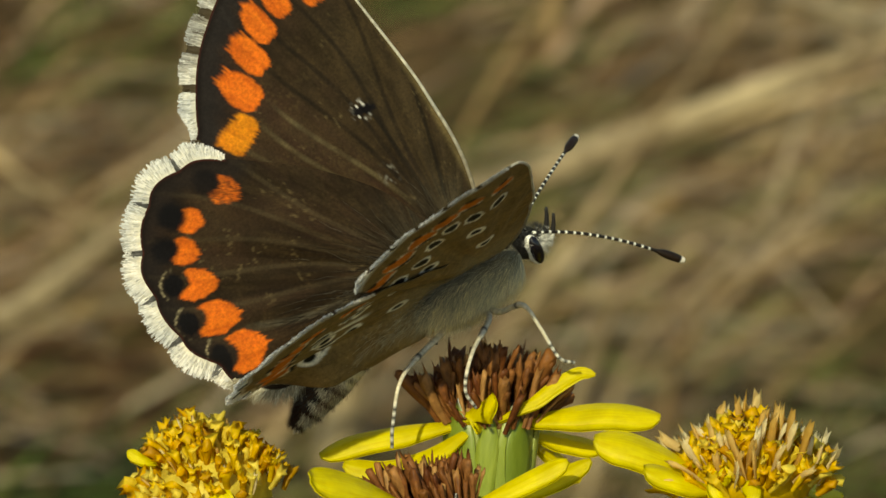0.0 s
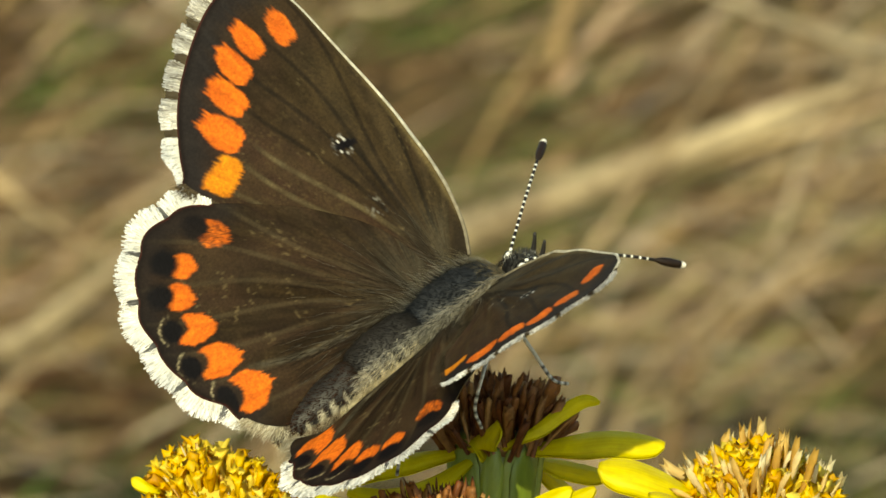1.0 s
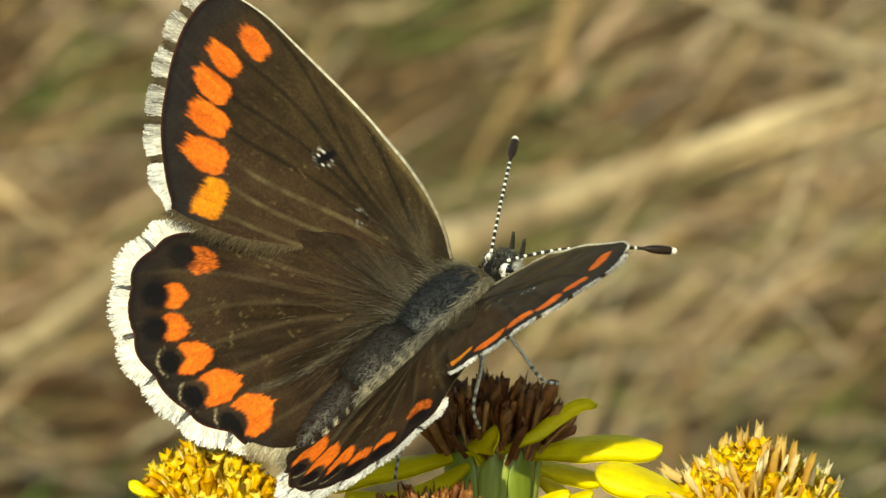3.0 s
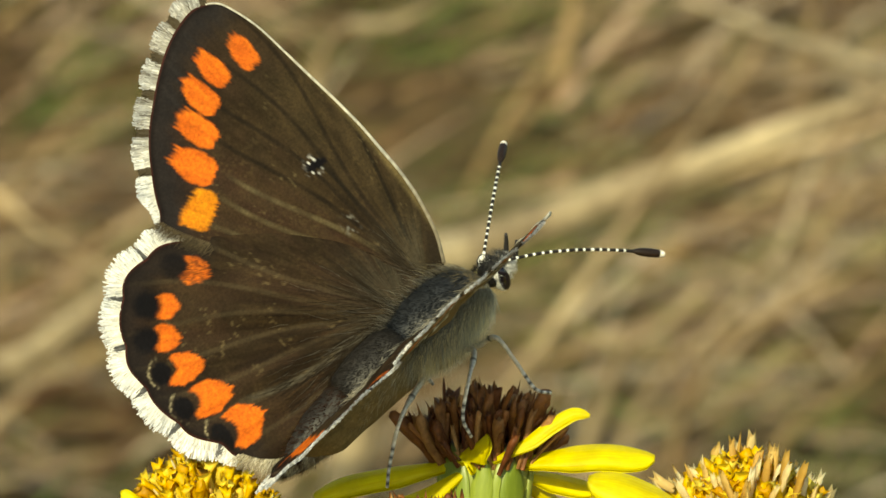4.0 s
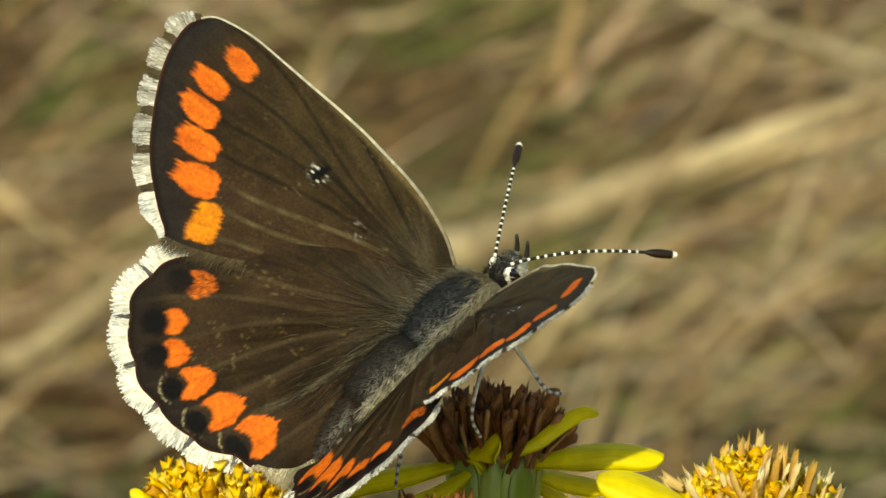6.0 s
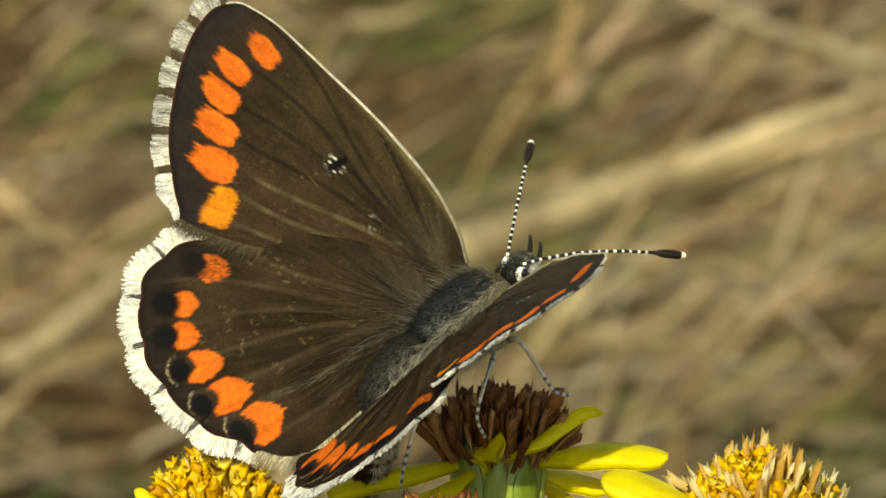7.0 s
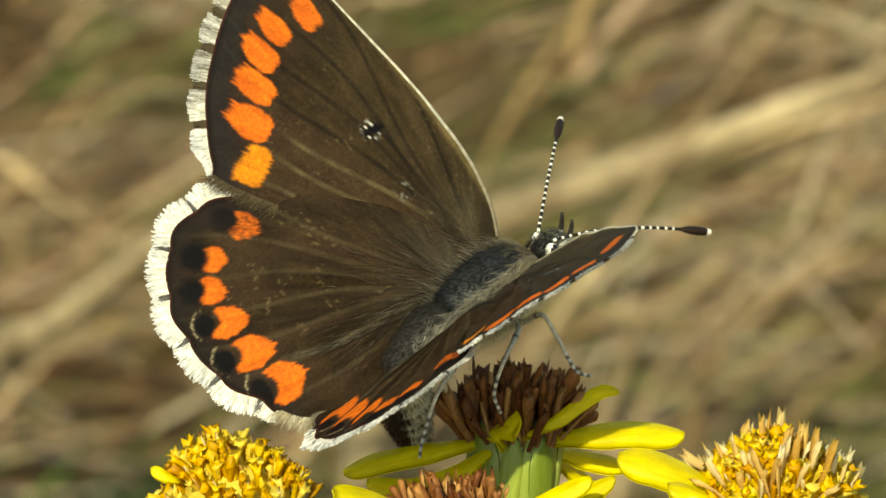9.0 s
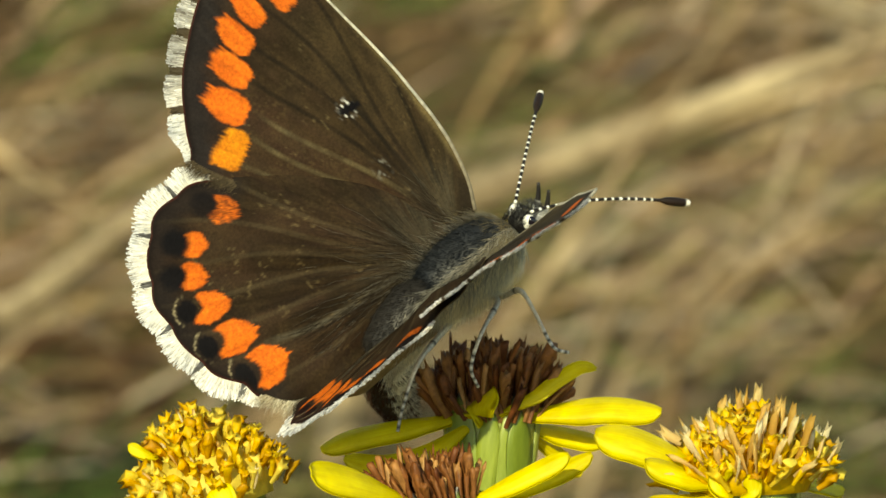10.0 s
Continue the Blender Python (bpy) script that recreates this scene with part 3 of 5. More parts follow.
def right_flower():
    fl = empty("ragwort_flower", pose(0.01169, -0.00348, 0.39054, LEAN, -2, 0), "fading ragwort flower with golden straw-tipped disc and yellow petals", "flower", "ragwort flowers")
    disc(fl, 2.5 * MM, 1.6 * MM, 0.7 * MM, GOLD_FLORET)
    set_florets(fl, 299, 2.75 * MM, 1.45 * MM, 0.85, GOLD_MESHES, 8, (0.50, 0.85), 0.4 * MM, tufts=0.5)
    set_florets(fl, 120, 2.85 * MM, 1.25 * MM, 0.80, STRAW_MESHES, 9, (0.48, 0.95), 0.3 * MM, tufts=0.7)
    calyx(fl, 2.0 * MM, 3.4 * MM)
    for ctrl, width, cup, twist in (
            ([(-1.6, -1.0, 0.3), (-3.0, -1.4, 0.95), (-4.4, -1.6, 1.55), (-5.8, -1.5, 1.85)], 1.8, 0.35, 0.1),
            ([(-1.3, -1.6, -0.2), (-2.3, -2.3, 0.15), (-3.2, -2.7, 0.5), (-4.0, -2.9, 0.75)], 1.2, 0.45, 0.1),
            ([(-1.5, -1.4, -0.7), (-2.6, -2.0, -0.8), (-3.9, -2.3, -0.75)], 1.0, 0.3, 0.0),
            ([(-0.8, -1.9, -0.6), (-1.1, -2.6, -0.4), (-1.2, -2.9, 0.3), (-1.0, -2.8, 0.7)], 0.9, 0.5, 0.3),
            ([(-0.2, -2.0, -0.6), (-0.2, -2.8, -0.6), (0.0, -3.1, 0.1)], 0.8, 0.5, -0.3),
            ([(1.2, 1.5, -0.2), (2.6, 3.0, -0.5), (3.8, 4.2, -0.9)], 1.2, 0.3, 0.0)):
        petal(fl, ctrl, width, cup, twist)
    stalk_down(fl, 3.4 * MM)


def left_flower():
    fl = empty("ragwort_flower", pose(-0.00868, -0.00502, 0.39052, LEAN, -24, 0), "fading ragwort flower with shaggy golden disc florets", "flower", "ragwort flowers")
    disc(fl, 2.5 * MM, 2.0 * MM, 0.9 * MM, GOLD_FLORET)
    set_florets(fl, 299, 2.72 * MM, 2.15 * MM, 1.0, GOLD_MESHES, 12, (0.48, 0.80), 0.6 * MM, tufts=0.8)
    set_florets(fl, 40, 2.72 * MM, 2.1 * MM, 1.0, STRAW_MESHES, 13, (0.30, 0.48), 0.4 * MM)
    calyx(fl, 1.9 * MM, 3.4 * MM)
    for ctrl, width, cup, twist in (
            ([(-1.1, -1.4, 1.9), (-1.5, -1.7, 2.35), (-1.85, -1.8, 2.75)], 0.48, 0.5, 0.4),
            ([(-0.9, -1.8, 0.2), (-1.2, -2.6, 0.3), (-1.3, -3.0, -0.6)], 1.2, 0.4, 0.0),
            ([(0.6, -1.9, 0.0), (0.8, -2.7, 0.0), (0.9, -3.0, -0.9)], 1.1, 0.4, 0.0)):
        petal(fl, ctrl, width, cup, twist)
    stalk_down(fl, 3.4 * MM)


def main_stem():
    p = curve_points([(-0.004, 0.008, -0.003), (0.002, 0.010, 0.12), (-0.001, 0.006, 0.25), JOINT], 20)
    v, f, _ = tube(p, np.linspace(2.2 * MM, 1.0 * MM, 20), 12)
    plant = empty("ragwort_plant", pose(0, 0, 0), "upright green ragwort plant that carries the flowers", "plant")
    link_mesh("stem", v, f, STALK, plant)


main_stem()
brown_flower()
front_flower()
right_flower()
left_flower()


# ---------------------------------------------------------------- butterfly
# wing outlines in mm: first number outward from the hinge, second towards the head
FOREWING = [(0.0, 0.6), (0.0, 2.2), (0.8, 2.82), (1.88, 3.21), (3.42, 3.46), (4.96, 3.46), (6.27, 3.42), (7.65, 3.27), (8.71, 3.13), (10.47, 2.90), (11.83, 2.70),
            (12.95, 2.34), (13.61, 1.98), (14.00, 1.24), (13.96, 0.42), (13.66, -0.5), (13.10, -1.45), (12.46, -2.32), (11.75, -3.12), (10.93, -3.80),
            (10.01, -4.36), (9.1, -4.82), (8.5, -5.06), (6.5, -3.92), (4.86, -2.46), (3.23, -0.94), (1.26, 0.5)]
HINDWING = [(0.0, 1.0), (1.6, 0.8), (3.6, 0.0), (5.7, -1.8), (7.2, -3.7), (8.16, -5.2), (8.40, -6.25), (8.31, -7.27), (7.91, -8.0), (6.93, -8.82), (5.91, -9.41),
            (4.95, -9.58), (4.19, -9.64), (2.62, -9.52), (1.36, -8.9), (0.55, -8.6), (-0.25, -8.1), (-0.85, -7.2), (-0.98, -5.6), (-1.0, -4.2), (-1.0, -2.6), (-0.9, -1.2), (-0.5, -0.3)]
FORE_TERMEN = ((13.82, 1.65), (8.65, -5.04))
# the other forewing is worn round at its hind angle
WORN_FOREWING = FOREWING[:20] + [(10.05, -4.22), (9.35, -4.46), (8.85, -4.36), (6.9, -3.5)] + FOREWING[24:]
WORN_TERMEN = ((13.82, 1.65), (9.1, -4.46))
HIND_TERMEN = ((7.85, -4.7), (0.45, -8.58))
# orange spots: place, half length away from the root, half width, notch
FORE_SPOTS = [(11.56, 1.58, 0.66, 0.42, 0.0), (11.84, 0.21, 0.72, 0.44, 0.0), (11.38, -0.84, 0.76, 0.49, 0.0), (10.52, -1.73, 0.84, 0.51, 0.0),
              (9.57, -2.71, 0.86, 0.60, 0.0), (8.14, -3.55, 0.60, 0.74, 0.0)]
HIND_SPOTS = [(6.82, -5.22, 0.62, 0.50, 0.7), (6.52, -6.94, 0.56, 0.48, 0.6), (5.63, -7.69, 0.62, 0.54, 0.65), (4.33, -7.88, 0.84, 0.60, 0.8), (2.89, -7.94, 0.98, 0.66, 0.85), (1.27, -7.59, 0.92, 0.78, 0.85)]
ORANGE = np.array((0.60, 0.128, 0.017))


def spot_mask(P, base, spot, seed, grow=1.0, shift=0.0, flare=0.0, square=False, taper=False):
    """How far each point lies in a ragged spot that points away from the wing's root; a notch bites into its outer end."""
    c = np.array(spot[:2])
    e = (c - base) / np.linalg.norm(c - base)
    q = P - (c + e * shift)
    a, b = q @ e, q @ np.array((-e[1], e[0]))
    ra, rb = spot[2] * grow, spot[3] * grow * (1 + flare * np.clip(a / spot[2], -1, 1))
    teeth = 0.16 * (value_noise(b * 6 + seed, a * 0.5, seed) - 0.5) + 0.34 * (value_noise(b * 17, a * 0.9, seed + 3) - 0.5)
    wobble = 0.10 * (value_noise(a * 5 + seed, b * 0 + seed, seed + 5) - 0.5)
    u = np.clip(np.abs(b) / rb, 0, 1)
    if taper:                                      # round towards the root, drawn out to a frayed point at the margin
        s = a / ra
        wide = np.where(s < -0.25, np.sqrt(np.clip(1 - ((-s - 0.25) / 0.85) ** 2.6, 0, 1)), 1 - 0.36 * step(0.0, 1.1, s))
        fray = step(0.1, 1.0, s)
        off = np.abs(b - 0.12 * rb * np.clip(s, 0, 1)) - rb * wide + wobble * 0.6 + fray * 0.42 * rb * (value_noise(b * 15 + seed, a * 1.3, seed + 7) - 0.5)
        m = (1 - step(-0.05, 0.05, off)) * step(-0.06, 0.06, a + ra * (1 + 0.10 * (value_noise(b * 9, a * 0, seed) - 0.5)) + 0.5 * teeth * ra)
        return m * (1 - step(-0.16, 0.16, a - ra * 0.98 + 1.3 * teeth * ra))
    if square:
        inner, outer = ra * (1 - 0.26 * u ** 3), ra * (0.92 - 0.20 * u ** 3 - 0.22 * np.clip(b / rb, -1, 1))
    else:
        outer = ra * np.sqrt(1 - 0.96 * u ** 2)
        inner = ra * (1 - 0.62 * u ** 1.5)
    m = (1 - step(-0.05, 0.05, np.abs(b) - rb + wobble)) * step(-0.09, 0.09, a + inner + teeth * ra) * (1 - step(-0.20 if square else -0.09, 0.12 if square else 0.09, a - outer + teeth * ra))
    if len(spot) > 4 and spot[4]:
        bite = np.hypot((a - ra * 1.05) / (0.95 * spot[4] * ra), (b - 0.16 * rb) / (0.80 * rb))
        m = m * step(0.72, 0.98, bite + 0.5 * teeth)
    return m


def dist_to(P, line):
    out = np.full(len(P), 1e9)
    for a, b in zip(line, line[1:]):
        ab = b - a
        t = np.clip(((P - a) @ ab) / (ab @ ab), 0, 1)
        out = np.minimum(out, np.linalg.norm(P - a - t[:, None] * ab, axis=1))
    return out


def blend(col, new_col, mask):
    return col * (1 - mask[:, None]) + np.asarray(new_col) * mask[:, None]


def wing_colours(P, base, spots, termen, fore, upper, side):
    """Pigment of every point of a wing, upper or under side, with sheen and glints painted in."""
    q = P - base
    rad, ang = np.hypot(q[:, 0], q[:, 1]), np.arctan2(q[:, 1], q[:, 0])
    edge = dist_to(P, termen)
    streak = value_noise(ang * 46, rad * 0.55, 1) * 0.6 + value_noise(ang * 110, rad * 1.4, 2) * 0.4
    veins, bright = np.zeros(len(P)), np.zeros(len(P))
    ends = [(s[0], s[1]) for s in spots]
    for i in range(len(ends) + 1):
        a = np.array(ends[max(0, i - 1)])
        b = np.array(ends[min(len(ends) - 1, i)])
        mid = (a + b) / 2 if 0 < i < len(ends) else (1.5 * a - 0.5 * np.array(ends[1]) if i == 0 else 1.5 * b - 0.5 * np.array(ends[-2]))
        w = np.arctan2(*(mid - base)[::-1])
        off = np.abs(ang - w + 0.04 * np.sin(rad * 0.5 + i)) * rad
        line = (1 - step(0.03, 0.14, off)) * step(1.5, 3.5, rad)
        if fore and i > 3:
            bright = np.maximum(bright, line * (1 - step(7.5, 9.5, rad)))
        else:
            veins = np.maximum(veins, line)
    if upper:
        col = np.array((0.0205, 0.0128, 0.0074) if fore else (0.0140, 0.0084, 0.0052)) * (0.50 + 0.95 * streak)[:, None]
        patch = value_noise(ang * 9 + 3, rad * 0.35, 6)
        col = blend(col, (0.038, 0.021, 0.013), 0.5 * step(0.45, 0.8, patch))
        if fore:                                   # olive gloss painted into the cells before the hind half, red-brown behind it
            col = blend(col, (0.038, 0.029, 0.014), 0.42 * step(-0.22, 0.05, ang) * (0.5 + value_noise(ang * 20, rad * 0.6, 22) * 0.5))
            col = blend(col, (0.040, 0.020, 0.014), 0.40 * (1 - step(-0.42, -0.22, ang)))
        # golden sheen put into the colour, stronger on the forewing
        gold = value_noise(ang * 24, rad * 0.8, 5) * step(0.5, 3.5, rad) * (1 - step(8, 11, rad))
        col = blend(col, (0.070, 0.047, 0.022), (0.38 if fore else 0.26) * gold)
        dust = step(0.52, 0.86, value_noise(P[:, 0] * 13, P[:, 1] * 13, 25)) * step(0.35, 0.75, value_noise(P[:, 0] * 1.6, P[:, 1] * 1.6, 26))
        col = blend(col, (0.085, 0.058, 0.026), dust * (0.30 if fore else 0.16) * (1 - step(9, 11, rad)))
        col = blend(col, (0.0085, 0.0065, 0.005) if fore else (0.066, 0.049, 0.028), veins * (0.75 if fore else 0.50) * (0.6 + 0.4 * value_noise(rad * 2, ang * 9, 27)))
        if fore:                                   # the cell's two long veins and the cross vein at its end
            for w, r0, r1 in ((0.235, 1.2, 6.6), (-0.075, 1.2, 6.9)):
                off = np.abs(ang - w - 0.03 * np.sin(rad * 0.45)) * rad
                col = blend(col, (0.010, 0.008, 0.006), (1 - step(0.03, 0.11, off)) * step(r0, r0 + 1, rad) * (1 - step(r1 - 0.8, r1, rad)) * 0.7)
        # highlights painted along the rear veins, much fainter on the right forewing
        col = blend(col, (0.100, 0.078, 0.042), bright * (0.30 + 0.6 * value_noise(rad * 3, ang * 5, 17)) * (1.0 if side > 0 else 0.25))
        if not fore:                               # pale crease beside the abdomen
            crease = np.abs(ang + 1.36 - 0.03 * np.sin(rad)) * rad
            col = blend(col, (0.085, 0.076, 0.056), (1 - step(0.03, 0.20, crease)) * step(1.0, 2.5, rad) * (1 - step(6.5, 8.0, rad)) * (0.3 + 0.5 * value_noise(rad * 4, ang * 30, 18)))
        # scattered glints, painted as pale specks
        glint = step(0.83, 0.95, value_noise(P[:, 0] * 7, P[:, 1] * 7, 15) * (0.6 + 0.55 * value_noise(P[:, 0] * 1.2, P[:, 1] * 1.2, 16)))
        col = blend(col, (0.20, 0.15, 0.075), glint * 0.28 * (1 - step(9, 11, rad)))
        band = 1 - step(0.45, 1.75 if fore else 1.45, edge + 0.5 * (streak - 0.5))
        col = blend(col, np.array((0.0165, 0.0140, 0.0140) if fore else (0.0135, 0.0105, 0.0100)) * 1.0, band * (0.94 if fore else 0.75))
        if fore:
            col = blend(col, (0.024, 0.020, 0.019), band * veins * 0.6)
            col = blend(col, (0.020, 0.015, 0.010), (1 - step(1.2, 2.8, rad)) * step(0.55, 0.9, ang) * 0.8)
        for k, s in enumerate(spots):
            if fore:
                size = 1.02 if side > 0 else 0.84
                m = spot_mask(P, base, s, k, size, square=True) if k == 5 else spot_mask(P, base, (s[0], s[1], s[2] * (1.04 if side > 0 else 0.84), s[3] * (0.98 if side > 0 else 1.30)), k, size, 0.0 if side > 0 else 0.28, taper=True)
            else:
                m = spot_mask(P, base, s, k, 0.97 if k else 1.05, flare=0.22)
            if fore and k == 0:
                m = m * (0.9 - 0.35 * step(12.0, 12.6, P[:, 0]))
            if not fore and k == 0:
                m = m * (0.28 + 0.55 * step(0.30, 0.80, value_noise(P[:, 0] * 15, P[:, 1] * 15, 9)))
            tint = (0.86 + 0.28 * value_noise(P[:, 0] * 11, P[:, 1] * 11, 40 + k)) * (0.84 + 0.28 * value_noise(ang * 90, rad * 0.8, 44 + k))
            hue = np.array((1, 1.0 + 0.55 * (k == len(spots) - 1 and fore), 1))
            col = col * (1 - m[:, None]) + ORANGE * hue * np.stack([tint, tint ** 1.5, tint], 1) * m[:, None]
            if not fore:
                e = (np.array(s[:2]) - base) / np.linalg.norm(np.array(s[:2]) - base)
                c = np.array(s[:2]) + e * (s[2] + (0.10 if k > 2 else 0.16))
                d = np.hypot(((P - c) @ e) / (0.40 if k > 2 else 0.56), ((P - c) @ np.array((-e[1], e[0]))) / ((0.56, 0.56, 0.52, 0.44, 0.46, 0.66)[k]))
                d = d + 0.20 * (value_noise(P[:, 0] * 9, P[:, 1] * 9, k) - 0.5)
                if k > 2:                          # a frail pale ring round the eye spots of the hind angle
                    ring = (1 - step(0.0, 0.16, np.abs(d - 1.28))) * step(0.0, 0.25, (P - c) @ e) * step(0.30, 0.70, value_noise(P[:, 0] * 12, P[:, 1] * 12, 50 + k))
                    col = blend(col, (0.36, 0.30, 0.19), ring * 0.75)
                col = blend(col, (0.0045, 0.0040, 0.0050), (1 - step(0.82 if k > 2 else 0.62, 1.08 if k > 2 else 1.25, d)) * (1.0 if k else 0.75))
        col = blend(col, (0.008, 0.0055, 0.005), (1 - step(0.10, 0.30, edge)) * 0.8)
        col = blend(col, (0.050, 0.013, 0.010), (1 - step(0.03, 0.09, edge)) * 0.9)
        if fore:
            c = np.array((6.50, 1.03))
            d = P - c
            bar = 1 - step(0.7, 1.15, (np.abs(d @ np.array((0.97, 0.24))) / 0.19) ** 2 + (np.abs(d @ np.array((-0.24, 0.97))) / 0.52) ** 2 + 0.4 * (streak - 0.5))
            white = step(0.50, 0.72, value_noise(P[:, 0] * 12, P[:, 1] * 12, 61)) * (1 - step(0.18, 0.50, np.hypot(d[:, 0] - 0.02, d[:, 1] + 0.10)))
            col = blend(col, (0.66, 0.64, 0.62), white)
            col = blend(col, (0.006, 0.005, 0.006), bar)
            # a white glint painted in the cell, towards the root
            sparkle = step(0.62, 0.85, value_noise(P[:, 0] * 11, P[:, 1] * 11, 62)) * (1 - step(0.15, 0.48, np.hypot((d[:, 0] + 2.6) * 0.8, d[:, 1] + 0.42)))
            col = blend(col, (0.28, 0.27, 0.24), sparkle * 0.5)
            col = blend(col, (0.16, 0.12, 0.055), (1 - step(0.1, 0.35, np.abs(P[:, 1] - 3.45 + 0.012 * (P[:, 0] - 5) ** 2))) * 0.5)
        fuzz = 1 - step(0.8, 3.4 if fore else 4.2, rad)
        col = blend(col, (0.10, 0.09, 0.065), fuzz * (0.1 + 0.35 * value_noise(ang * 60, rad * 1.5, 8)) * (1 - (step(0.4, 0.8, ang) if fore else 0)))
    else:
        col = np.array((0.21, 0.138, 0.055)) * (0.8 + 0.4 * streak)[:, None]
        for k, s in enumerate(spots):
            col = blend(col, (0.72, 0.64, 0.50), spot_mask(P, base, (s[0], s[1], s[2] * 0.9, s[3] * 1.1), k + 50, 1.05))
            col = blend(col, (0.62, 0.17, 0.02), spot_mask(P, base, (s[0], s[1], s[2] * 0.7, s[3] * 1.15), k + 60, 1.0, 0.1))
            col = blend(col, (0.02, 0.014, 0.012), spot_mask(P, base, (s[0], s[1], 0.16, s[3] * 0.8), k + 70, 1.0, -s[2] * 0.75))
            col = blend(col, (0.03, 0.02, 0.015), spot_mask(P, base, (s[0], s[1], 0.20, 0.24), k + 80, 1.0, s[2] * 0.9))
            inner = -2.1 - 0.5 * math.sin(k * 2.1)
            col = blend(col, (0.88, 0.84, 0.74), spot_mask(P, base, (s[0], s[1], 0.62, 0.40), k + 90, 1.0, inner))
            col = blend(col, (0.010, 0.008, 0.008), spot_mask(P, base, (s[0], s[1], 0.46, 0.29), k + 95, 1.0, inner))
        for cx, cy in ((6.6, 0.8), (3.9, 1.4), (5.6, -1.2)) if fore else ((3.6, -2.6), (2.2, -4.6), (4.2, -4.4), (1.4, -2.4), (5.6, -4.4), (0.9, -6.2), (3.2, -5.9)):
            e = (np.array((cx, cy)) - base) / np.linalg.norm(np.array((cx, cy)) - base)
            d = np.hypot(((P - (cx, cy)) @ e) * 0.78, (P - (cx, cy)) @ np.array((-e[1], e[0])))
            col = blend(col, (0.86, 0.82, 0.72), (1 - step(0.36, 0.46, d)) * 0.95)
            col = blend(col, (0.010, 0.008, 0.008), 1 - step(0.17, 0.27, d))
        if not fore:                               # pale wedge between the rows of spots
            wedge = np.abs(ang + 0.98) * rad
            col = blend(col, (0.80, 0.76, 0.66), (1 - step(0.12, 0.34, wedge)) * step(4.6, 5.4, rad) * (1 - step(7.0, 8.0, rad)))
        scale_rows = value_noise(P[:, 0] * 6, P[:, 1] * 6, 71)
        col = col * (0.82 + 0.36 * scale_rows)[:, None]
        col = blend(col, (0.36, 0.29, 0.16), (1 - step(0.8, 4.0, rad)) * 0.5)
        col = blend(col, (0.55, 0.50, 0.42), (1 - step(0.1, 0.22, edge)) * 0.8)
    return col


def wing_lift(P, base, fore, droop=0.0):
    """How far each point of a wing stands off its plane, in mm: pleats between the veins, a slight camber, a low hind margin, an inner fold that wraps the abdomen."""
    q = P - base
    rad, ang = np.hypot(q[:, 0], q[:, 1]), np.arctan2(q[:, 1], q[:, 0])
    lift = 0.03 * np.sin(ang * 34) * step(1.5, 5, rad) + 0.06 * np.sin(np.clip(rad / 13.0, 0, 1) * math.pi)
    lift = lift + 0.06 * (value_noise(P[:, 0] * 0.7, P[:, 1] * 0.7, 4) - 0.5)
    if fore:
        lift = lift - 0.28 * (1 - step(-0.62, -0.25, ang)) * step(0.4, 3.0, rad)
        if droop:
            lift = lift + 0.0008 * q[:, 0] ** 2 + 0.13 * rad * np.clip(ang + 0.1, 0, 0.6)
    else:
        lift = lift + 0.38 * step(-1.05, -0.72, ang) * step(0.4, 3.5, rad)
        if droop:
            lift = lift - 1.3 * (1 - step(-0.8, 1.1, P[:, 0])) * step(-7.8, -5.4, P[:, 1]) * step(0.4, 2.2, rad)
        else:
            lift = lift - 0.5 * (1 - step(-0.95, 0.7, P[:, 0])) * step(-5.4, -3.4, P[:, 1]) * step(0.2, 1.2, rad)
        if droop:
            lift = lift + 0.008 * q[:, 0] ** 2 - 0.2 * rad * np.clip(ang + 1.0, 0, 0.7) + 0.07 * rad * np.clip(-ang - 1.2, 0, 0.6) - droop * step(4.0, 10.5, rad) * np.exp(-((ang + 0.85) / 0.32) ** 2)
    return lift


